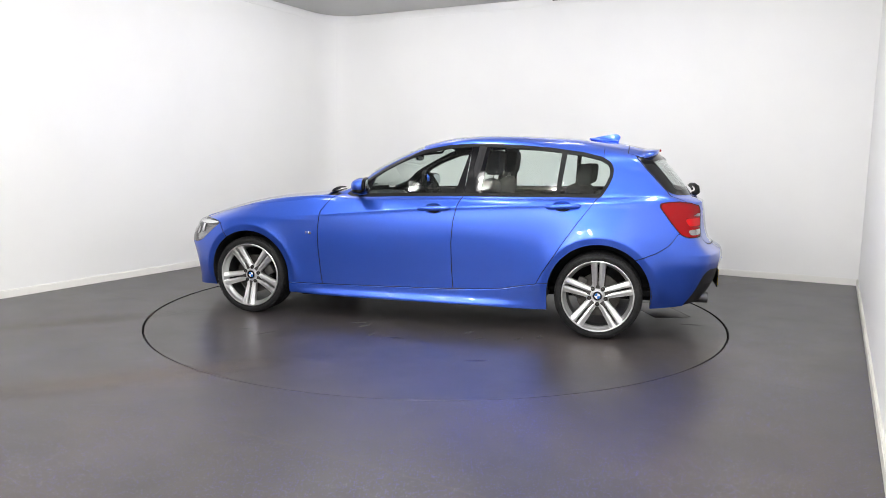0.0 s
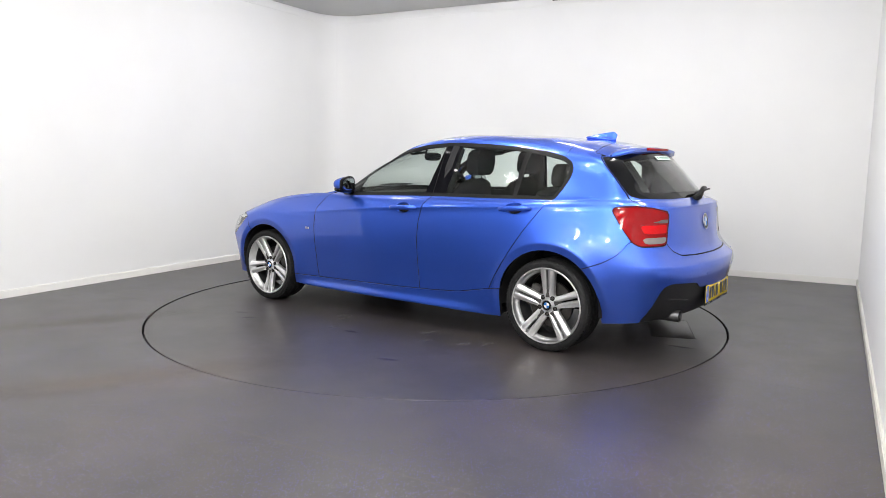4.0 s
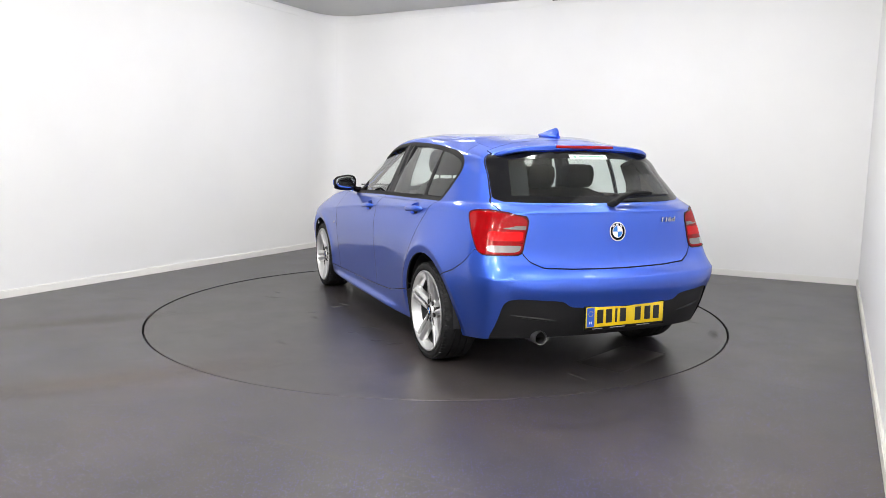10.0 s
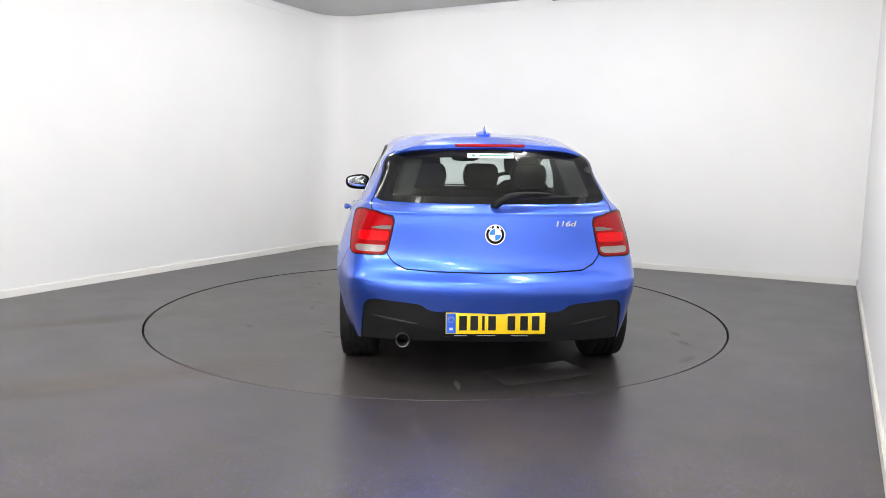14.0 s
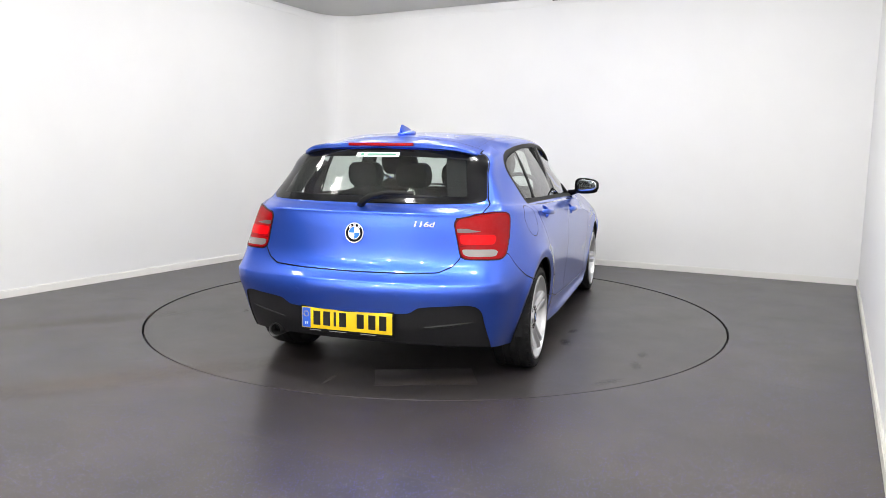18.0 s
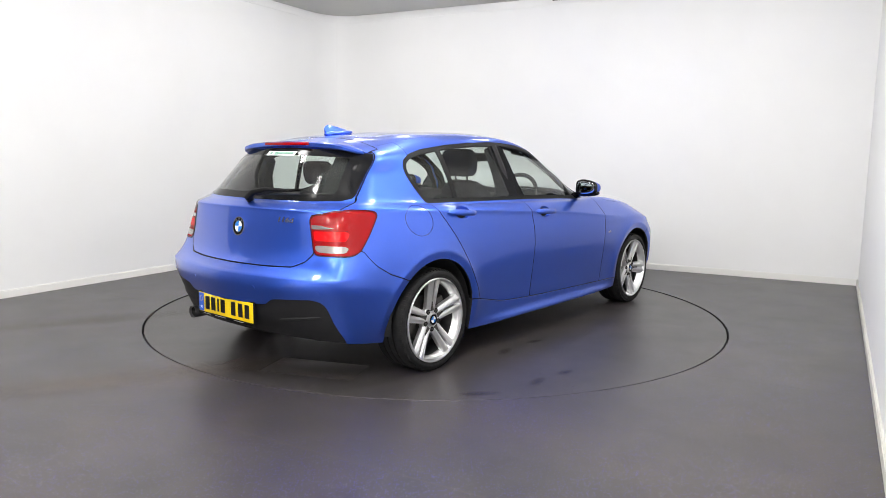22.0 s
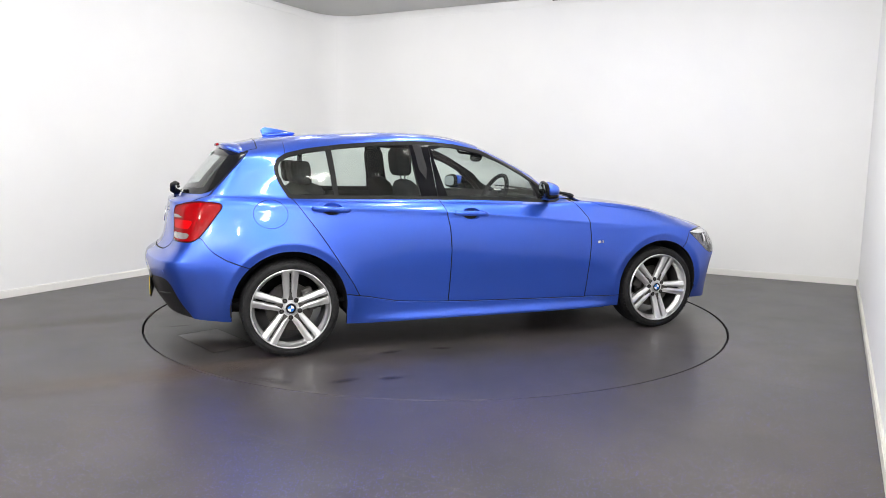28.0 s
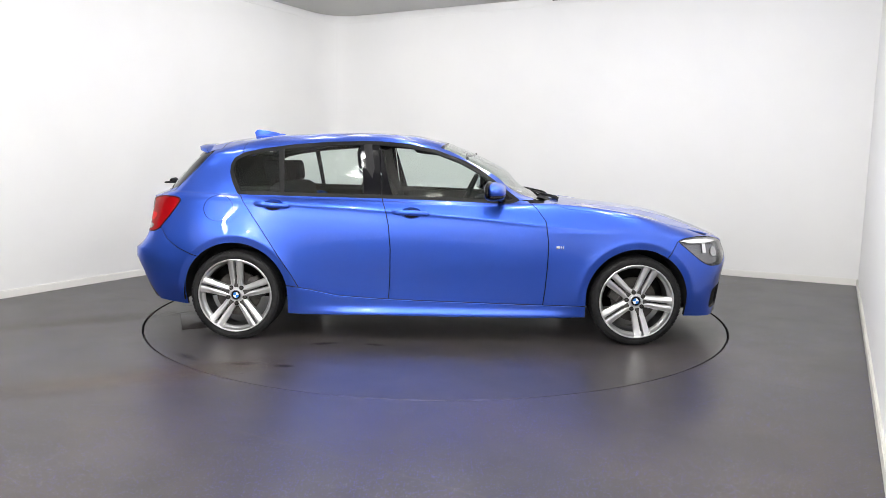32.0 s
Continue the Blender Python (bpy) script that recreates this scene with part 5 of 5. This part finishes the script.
def roundel(parent, m, r, label):
    """A round badge: bright rims, a dark ring and four coloured quarters."""
    ring = part("badge_rim", joined(disc_bm(r * .89, r, .004), disc_bm(r * .58, r * .65, .0042)), CHROME, parent, label, m=m)
    part("badge_ring", disc_bm(r * .645, r * .895, .003), GLOSS_BLACK, ring, "black badge ring")
    for k in (-1, 0, 1):
        part("badge_mark", disc_bm(r * .69, r * .84, .0034, radians(90 + 38 * k - 11), radians(90 + 38 * k + 11), 6), CHROME, ring, "bright shape on the ring")
    for k in range(4):
        part("badge_quarter", disc_bm(0.0005, r * .605, .0032, k * math.pi / 2, (k + 1) * math.pi / 2, 10), BADGE_WHITE if k % 2 == 0 else BADGE_BLUE, ring)
    return ring


q, nn = tail_at(0, .840)
roundel(tailgate, frame_on(q + nn * .002, nn), .054, "round blue and white badge")


def lettering(text, size, depth):
    cu = bpy.data.curves.new("lettering", "FONT")
    cu.body, cu.size, cu.extrude, cu.align_x = text, size, depth, "CENTER"
    cu.shear, cu.offset = 0.16, 0.0009
    ob = bpy.data.objects.new("lettering", cu)
    scene.collection.objects.link(ob)
    dg = bpy.context.evaluated_depsgraph_get()
    me = bpy.data.meshes.new_from_object(ob.evaluated_get(dg))
    bpy.data.objects.remove(ob)
    bpy.data.curves.remove(cu)
    me.name = "lettering"
    me.materials.clear()
    return me


q, nn = tail_at(-.375, .885)
part("model_number", lettering("116d", .038, .0015), DULL_CHROME, tailgate, "chrome model number letters", m=frame_on(q + nn * .003, nn) @ Matrix.Diagonal((1.55, 1, 1, 1)))

plate_x = -2.180
plate = part("number_plate", box_bm(plate_x, plate_x + .006, -.260, .260, .332, .445, .002), YELLOW, rear_bumper, "yellow rear number plate")
part("country_band", box_bm(plate_x - .0012, plate_x + .001, .208, .256, .336, .441, .0), PLATE_BLUE, plate, "blue plate band")
for k in range(12):
    a = 2 * math.pi * k / 12
    part("band_star", moved(disc_bm(0.0003, .0022, .0006, steps=6), frame_on((plate_x - .0013, .232 + .014 * math.cos(a), .408 + .014 * math.sin(a)), (-1, 0, 0))), YELLOW, plate)
for yc in (.228, .238):
    part("band_letter_bar", box_bm(plate_x - .0018, plate_x - .001, yc - .004, yc + .002, .352, .366), BADGE_WHITE, plate)
for k, yc in enumerate((.170, .112, .064, .019, -.082, -.148, -.209)):
    w = .007 if k == 2 else .020
    part("character_bar", box_bm(plate_x - .0018, plate_x - .0002, yc - w, yc + w, .352, .428, .0), PLATE_BLACK, plate)
part("plate_holder", box_bm(plate_x + .0035, plate_x + .012, -.268, .268, .315, .452, .003), BLACK_TRIM, rear_bumper, "black plate holder")
for y0, y1 in ((.15, .215), (.0, .10), (-.17, -.08)):
    part("holder_text_bar", box_bm(plate_x + .0025, plate_x + .004, y0, y1, .321, .3245, .0), BADGE_GREY, rear_bumper)

# exhaust, sensors, lower ribs
pipe = turned([(.033, .0), (.037, -.003), (.038, .002), (.038, .16), (.032, .16), (.032, .004)], 32, "x", True)
exhaust = part("exhaust_pipe", pipe, ALLOY_DARK, car, "bright round exhaust pipe", m=pose(-2.088, .484, .274))
part("exhaust_bore", turned([(.031, .012), (.031, .15), (.0005, .15)], 24, "x"), GAP_BLACK, exhaust, "black bore of the pipe")
for y in (-.67, -.28, .28, .67):
    q, nn = tail_at(y, .535)
    part("parking_sensor", disc_bm(.0005, .0115, .0016, steps=20), PAINT, rear_bumper, "round parking sensor", m=frame_on(q - nn * .0002, nn))
for s in (1, -1):
    pts = []
    for y in np.linspace(.40, .66, 9):
        q, nn = tail_at(s * y, .365 + .035 * (y - .40) / .26)
        pts.append(q - nn * .010)
    part("insert_rib", tube_bm(pts, [.002, .006, .008, .009, .009, .008, .007, .005, .002], 8), TEXTURED_BLACK, rear_bumper, "moulded rib")

# rear wiper
pivot, nn = tail_at(0, .990)
wiper = part("rear_wiper", tube_bm([pivot + Vector((-.008, .002, -.008)), pivot + Vector((-.040, -.02, .012)), pivot + Vector((-.040, -.07, .045)), pivot + Vector((-.022, -.15, .062)), pivot + Vector((-.006, -.26, .062)), pivot + Vector((.0, -.30, .060))],
                                   [.021, .021, .018, .014, .011, .008], 10), BLACK_TRIM, tailgate, "black rear wiper arm")
part("wiper_blade", tube_bm([pivot + Vector((-.004, -.05, .030)), pivot + Vector((-.003, -.22, .045)), pivot + Vector((.006, -.415, .048))], [.008, .010, .006], 8), RUBBER, wiper, "rubber wiper blade")

# sticker inside the rear glass
q, nn = tail_at(0, 1.250)
stick = part("window_sticker", box_bm(-.130, .130, -.018, .018, 0, .001, .0), STICKER, tailgate, "white dealer sticker with unreadable print", m=frame_on(q + nn * .004, nn))
part("print_bar", box_bm(-.065, .110, -.004, .008, .0011, .0016), STICKER_GREEN, stick)
part("print_bar", box_bm(-.060, -.020, -.013, -.009, .0011, .0016), STICKER_GREEN, stick)
part("print_dot", disc_bm(.0005, .011, .0006, steps=16), STICKER_GREEN, stick, m=pose(-.095, 0, .0011))

# small wing badges, front cowl and wipers
for i in (0, 1):
    q, nn = flank_at(.823, .660)
    bars = joined(*(moved(box_bm(-w / 2, w / 2, -.010, .010, 0, .0022, .0005), pose(c, 0, 0) @ Matrix.Shear("XY", 4, (0.25, 0)).transposed()) for c, w in ((-.020, .006), (-.008, .006), (.012, .026))))
    me = flip_y(moved(bars, frame_on(q + nn * .001, nn)), i)
    part("wing_badge", me, CHROME, wings[i], "small chrome wing badge")
cowl = bmesh.new()
cr = []
for y in np.linspace(-.57, .57, 25):
    ay = abs(y)
    xa = float(np.interp(ay, [0, .3, .55, .7, .74], [.835, .815, .77, .725, .70]))
    xb = float(np.interp(ay, [0, .3, .55, .7, .74], [.785, .765, .72, .675, .665]))
    zz = float(np.interp(ay, [0, .55, .74], [.966, .958, .950]))
    cr.append([cowl.verts.new(c) for c in ((xa + .02, y, zz - .004), (xa - .01, y, zz + .004), (xb + .01, y, zz + .012), (xb - .02, y, zz + .016), (xb - .02, y, zz - .05), (xa + .02, y, zz - .05))])
for a, b in zip(cr, cr[1:]):
    for k in range(6):
        cowl.faces.new((a[k], a[(k + 1) % 6], b[(k + 1) % 6], b[k]))
bmesh.ops.recalc_face_normals(cowl, faces=cowl.faces[:])
part("cowl_panel", cowl, BLACK_TRIM, car, "black plastic cowl below the windscreen")
for yp, yt in ((-.40, .10), (.32, .62)):
    arm = tube_bm([(.865, yp, .952), (.845, yp + .01, .966), (.79, yp + .05, .980), (.73, yp + (yt - yp) * .5, .994), (.70, yt, .996)], [.014, .014, .010, .008, .005], 8)
    wa = part("front_wiper", arm, BLACK_TRIM, car, "black windscreen wiper arm")
    part("wiper_blade", tube_bm([(.745, yp + .02, .990), (.735, (yp + yt) / 2, .994), (.68, yt + .05, .997)], [.006, .008, .005], 6), RUBBER, wa)

# ---- wheels ----
TYRE_R, LIP_R = .302, .2475


def tyre_bm():
    prof = [(.232, -.205), (.262, -.224), (.288, -.222), (.298, -.208)]
    w0, w1 = -.200, -.030
    for k in range(4):
        c = w0 + (w1 - w0) * (k + .5) / 4
        prof += [(TYRE_R - .001, c - .018), (TYRE_R, c), (TYRE_R - .001, c + .018)]
        if k < 3:
            prof += [(TYRE_R - .008, c + .0195), (TYRE_R - .008, c + .023)]
    prof += [(.2978, -.024), (.2920, -.012), (.283, -.004), (.274, -.0005), (.266, -.001), (.2655, -.003), (.259, -.003), (.2525, -.005), (.2475, -.013), (.232, -.03)]
    return turned(prof, 96, "y", True)


def tread_bm():
    """Slanted shoulder blocks on the edge of the tread."""
    bm = bmesh.new()
    for k in range(72):
        a = 2 * math.pi * k / 72
        for y0, y1, r0, r1 in ((-.052, -.018, TYRE_R + .0004, .2998),):
            vs = []
            for da, y, r in ((0, y0, r0), (.055, y0, r0), (.063, y1, r1), (.067, -.007, .2955), (.014, -.007, .2955), (.01, y1, r1)):
                for dr in (0.0, -.006):
                    vs.append(bm.verts.new(((r + dr) * math.cos(a + da), y, (r + dr) * math.sin(a + da))))
            o = vs
            for f in ((0, 2, 4, 10), (10, 4, 6, 8), (0, 1, 3, 2), (2, 3, 5, 4), (4, 5, 7, 6), (6, 7, 9, 8), (8, 9, 11, 10), (10, 11, 1, 0)):
                bm.faces.new([o[i] for i in f])
    bmesh.ops.recalc_face_normals(bm, faces=bm.faces[:])
    return bm


def spoke_bm(side):
    """One limb of a double spoke along +x in the wheel's plane; y is outwards. A broad outer facet falls away from a ridge beside the slot."""
    bm = bmesh.new()
    rings = []
    for s in np.linspace(0, 1, 11):
        r = .046 + (.2425 - .046) * s
        inner = .0045 + .0025 * s
        outer = .0355 + .0180 * s + .010 * max(0.0, (s - .86) / .14) ** 2 + .006 * max(0.0, 1 - s / .2) ** 2
        ridge = inner + (outer - inner) * .36
        y = -.036 + .030 * s ** 1.25
        prof = ((inner, y - .034), (inner, y - .009), (inner + .003, y - .0035), (ridge, y), (ridge + .004, y - .0006), (outer - .004, y - .0085), (outer, y - .013), (outer + .002, y - .036))
        rings.append([bm.verts.new((r, b, side * a)) for a, b in prof])
    for a, b in zip(rings, rings[1:]):
        for k in range(len(a)):
            j = (k + 1) % len(a)
            bm.faces.new((a[k], a[j], b[j], b[k]))
    bm.faces.new(rings[0])
    bm.faces.new(rings[-1])
    bmesh.ops.recalc_face_normals(bm, faces=bm.faces[:])
    return bm


def spin(a):
    """A turn in the wheel's plane, about y."""
    return Matrix.Rotation(-a, 4, "Y")


TYRE = sharpen(bm_mesh("tyre", tyre_bm()), 40)
TREAD = sharpen(bm_mesh("tread", tread_bm()), 30)
RIM = sharpen(bm_mesh("rim", turned([(.243, -.018), (LIP_R, -.010), (LIP_R + .001, -.003), (LIP_R - .003, .0005), (LIP_R - .009, -.001), (.2370, -.009), (.2345, -.018), (.230, -.034), (.226, -.037), (.217, -.060)], 96, "y")), 50)
BARREL = sharpen(bm_mesh("barrel", turned([(.217, -.058), (.213, -.10), (.214, -.17), (.225, -.205)], 72, "y")), 40)
SPOKES = [sharpen(bm_mesh("spoke", spoke_bm(s)), 25) for s in (1, -1)]
WEB = sharpen(bm_mesh("spoke_web", box_bm(.050, .105, -.056, -.036, -.020, .020, .004)), 30)
HUB = sharpen(bm_mesh("hub", turned([(.079, -.068), (.079, -.050), (.074, -.0415), (.062, -.0385), (.0375, -.0365), (.0355, -.031), (.0345, -.027), (.001, -.027)], 48, "y")), 30)
# the hub has no holes: raised black dishes paint in the recess shade
BOLT_SHADE = sharpen(bm_mesh("bolt_recess_shade", turned([(.0150, -.0420), (.0150, -.0345), (.0135, -.0335), (.0122, -.0370), (.0005, -.0370)], 20, "y")), 30)
BOLT = sharpen(bm_mesh("wheel_bolt", turned([(.0085, -.0375), (.0085, -.0355), (.0065, -.0345), (.0005, -.0345)], 6, "y")), 30)
DISC = sharpen(bm_mesh("brake_disc", turned([(.150, -.115), (.150, -.090), (.085, -.090), (.085, -.070), (.001, -.070)], 64, "y")), 30)
CALIPER = sharpen(bm_mesh("brake_caliper", box_bm(.095, .168, -.125, -.066, -.075, .075, .015)), 30)
VALVE = bm_mesh("valve", tube_bm([(.222, -.040, 0), (.206, -.022, 0)], .0035, 8))


def wheel(x, side, first, caliper_at):
    """A road wheel; first is the angle of its first double spoke."""
    m = pose(x, side * .866, TYRE_R) @ (Matrix.Diagonal((1, 1, 1, 1)) if side > 0 else pose(0, 0, 0, 0, 0, 180))
    top = new("wheel")
    top.parent = car
    top.matrix_local = m
    part("tyre", TYRE, RUBBER, top, "black low-profile tyre")
    part("tread", TREAD, RUBBER, top)
    part("rim", RIM, ALLOY, top, "bright silver alloy rim")
    part("barrel", BARREL, ALLOY_DARK, top)
    part("hub", HUB, ALLOY, top)
    for k in range(5):
        a = radians(first + 72 * k)
        for sp in SPOKES:
            part("spoke", sp, ALLOY, top, m=spin(a))
        # dark material on the web paints the shade of the slot between limbs
        part("spoke_web", WEB, CAST, top, m=spin(a))
        b = a + radians(36)
        at = Matrix.Translation((.0585 * math.cos(b), 0.0, .0585 * math.sin(b)))
        part("bolt_recess_shade", BOLT_SHADE, GAP_BLACK, top, m=at)
        part("wheel_bolt", BOLT, STEEL, top, m=at)
    part("valve", VALVE, BLACK_TRIM, top, m=spin(radians(first + 36 + (180 if first > 0 else 144))))
    part("brake_disc", DISC, STEEL, top, "worn steel brake disc")
    part("brake_caliper", CALIPER, CAST, top, "grey cast brake caliper", m=spin(radians(caliper_at)))
    cap = part("centre_cap", disc_bm(.0005, .0340, .002, steps=32), CHROME, top, "round blue and white wheel cap", m=frame_on((0, -.0272, 0), (0, 1, 0)))
    part("badge_ring", disc_bm(.020, .030, .0026, steps=32), GLOSS_BLACK, cap)
    for k in range(4):
        part("badge_quarter", disc_bm(.0003, .0195, .0028, k * math.pi / 2, (k + 1) * math.pi / 2, 8), BADGE_WHITE if k % 2 == 0 else BADGE_BLUE, cap)
    return top


for s in (1, -1):
    wheel(WHEEL_X, s, -84 if s > 0 else -103, 150 if s > 0 else 30)
    wheel(-WHEEL_X, s, 90, 20 if s > 0 else 160)

# arch liners and underside
for s in (1, -1):
    for ax, az, ar in ARCHES:
        bm = bmesh.new()
        rows = []
        for k in range(25):
            a = radians(-8 + 196 * k / 24)
            rows.append([bm.verts.new((ax + (ar + dr) * math.cos(a), y, az + (ar + dr) * math.sin(a))) for dr, y in ((.004, .835), (.010, .80), (.010, .56))])
        for a, b in zip(rows, rows[1:]):
            for j in range(2):
                bm.faces.new((a[j], a[j + 1], b[j + 1], b[j]))
        bm.faces.new([r[2] for r in rows])
        part("arch_liner", flip_y(bm, s < 0), LINER, car, "black wheel arch liner")
part("underbody", joined(box_bm(-.93, .93, -.80, .80, .165, .215, .01), box_bm(-1.95, -.93, -.54, .54, .235, .30, .01), box_bm(.93, 1.92, -.54, .54, .20, .26, .01), box_bm(-2.03, -1.74, -.52, .52, .285, .33, .02), box_bm(1.70, 1.90, -.56, .56, .20, .24, .02)), LINER, car, "dark underbody panels")
for s in (1, -1):
    part("axle", tube_bm([(s * WHEEL_X, -.78, TYRE_R - .02), (s * WHEEL_X, .78, TYRE_R - .02)], .03, 10), CAST, car)

# ---- cabin ----
def seat_bm(w, x_back, lean, top_z, base=True):
    back = superbox(0, 0, 0, .075, w, .33, 3.5, 14, lambda q: Vector((q.x - .02 * (abs(q.y) / w) ** 2 * -2, q.y * (1 - .18 * max(0, q.z / .33)), q.z)))
    moved(back, pose(x_back, 0, top_z - .33) @ Matrix.Rotation(radians(-lean), 4, "Y"))
    cushion = superbox(x_back + .27, 0, .52, .27, w, .09, 3.2, 12)
    return joined(back, cushion)


def headrest_bm(x, y, z, w, h):
    bm = superbox(x, y, z, .055, w, h, 6.0, 12, lambda q: Vector((q.x + .25 * q.z * -.4, q.y * (1 - .12 * abs(q.z / h)), q.z)))
    return bm


for y in (.37, -.37):
    st = part("front_seat", moved(seat_bm(.245, -.40, 20, 1.10), pose(0, y, 0)), FABRIC, car, "dark cloth front seat")
    part("headrest", headrest_bm(-.515, y, 1.205, .135, .095), FABRIC, st, "dark cloth headrest")
    for d in (-.05, .05):
        part("headrest_post", tube_bm([(-.48, y + d, 1.06), (-.50, y + d, 1.14)], .006, 8), CHROME, st)
bench = part("rear_seat", joined(superbox(-1.13, 0, .78, .09, .60, .27, 5, 14), superbox(-.90, 0, .52, .25, .60, .09, 4, 12)), FABRIC, car, "dark cloth rear bench")
for y in (.335, 0, -.31):
    part("headrest", headrest_bm(-1.19, y, 1.125, .115, .08), FABRIC, bench, "dark cloth rear headrest")
    for d in (-.05, .05):
        part("headrest_post", tube_bm([(-1.16, y + d, 1.0), (-1.175, y + d, 1.07)], .006, 8), CHROME, bench)
part("parcel_shelf", box_bm(-1.86, -1.24, -.62, .62, .955, .972, .006), PLASTIC, car, "dark parcel shelf")
part("cabin_floor", box_bm(-1.7, .9, -.70, .70, .30, .33), PLASTIC, car)
for s_ in (1, -1):
    part("load_bay_trim", flip_y(box_bm(-1.85, -1.2, .60, .63, .4, .96), s_ < 0), PLASTIC, car)
dash = superbox(.58, 0, .80, .24, .70, .145, 4, 16)
part("dashboard", dash, PLASTIC, car, "dark moulded dashboard")
part("instrument_hood", superbox(.36, -.37, .945, .09, .17, .035, 3, 10), PLASTIC, car)
ringpts = [(math.cos(2 * math.pi * k / 32) * .185, math.sin(2 * math.pi * k / 32) * .185, 0) for k in range(33)]
steer = joined(tube_bm(ringpts, .016, 10), superbox(0, 0, .0, .06, .065, .02, 3, 8), box_bm(-.012, .012, -.18, .18, -.008, .008, .004), box_bm(-.18, 0, -.015, .015, -.008, .008, .004))
part("steering_wheel", steer, PLASTIC, car, "black leather steering wheel", m=pose(.20, -.37, .945) @ Matrix.Rotation(radians(-65), 4, "Y"))
part("interior_mirror", superbox(.215, 0, 1.245, .012, .115, .035, 3, 10), GLOSS_BLACK, car, "black interior mirror")
part("mirror_stem", tube_bm([(.225, 0, 1.25), (.29, 0, 1.268)], .008, 8), BLACK_TRIM, car)
part("centre_console", box_bm(-.45, .42, -.10, .10, .33, .62, .03), PLASTIC, car)
for i in (0, 1):
    for doors, (x0, x1) in ((front_doors, (-.29, .66)), (rear_doors, (-.98, -.33))):
        part("door_card", flip_y(box_bm(x0, x1, .70, .735, .36, .955, .012), i), PLASTIC, doors[i], "dark inner door card")
    part("pillar_trim", flip_y(tube_bm([(-.40, .70, .95), (-.45, .66, 1.15), (-.475, .60, 1.31)], [.06, .05, .045], 10), i), LINING_DARK, car)
    part("grab_handle", flip_y(tube_bm([(.02, .575, 1.285), (0, .555, 1.262), (-.14, .555, 1.278), (-.16, .575, 1.302)], .009, 8), i), LINING_DARK, car)
    part("rear_pillar_trim", flip_y(tube_bm([(-1.40, .63, .97), (-1.46, .57, 1.10), (-1.47, .50, 1.21)], [.05, .05, .04], 10), i), LINING_DARK, car)
lining = chain(whole, HIGH(1.25), lambda v: .56 - v[:, 1], FORE(-1.50), AFT(.02)).both().moved(-.035)
part("roof_lining", lining.mesh("roof_lining", 0.0), LINING_DARK, car, "dark grey roof lining")



def motions():
    """The table and the car on it turn at an even pace, nose from left, away, to the right."""
    turn = [(t, 163.956 - 5.09479 * t - 0.00424861 * t * t + 5.90079e-05 * t ** 3) for t in (0, 4, 8, 12, 16, 20, 24, 28, 32)]
    walk(turntable, [(t, pose(0, 0, TABLE_Z, 0, 0, a)) for t, a in turn])
    walk(car, [(t, pose(0, 0, 0, 0, 0, a) @ pose(0.0152, -0.2349, TABLE_Z)) for t, a in turn])


motions()
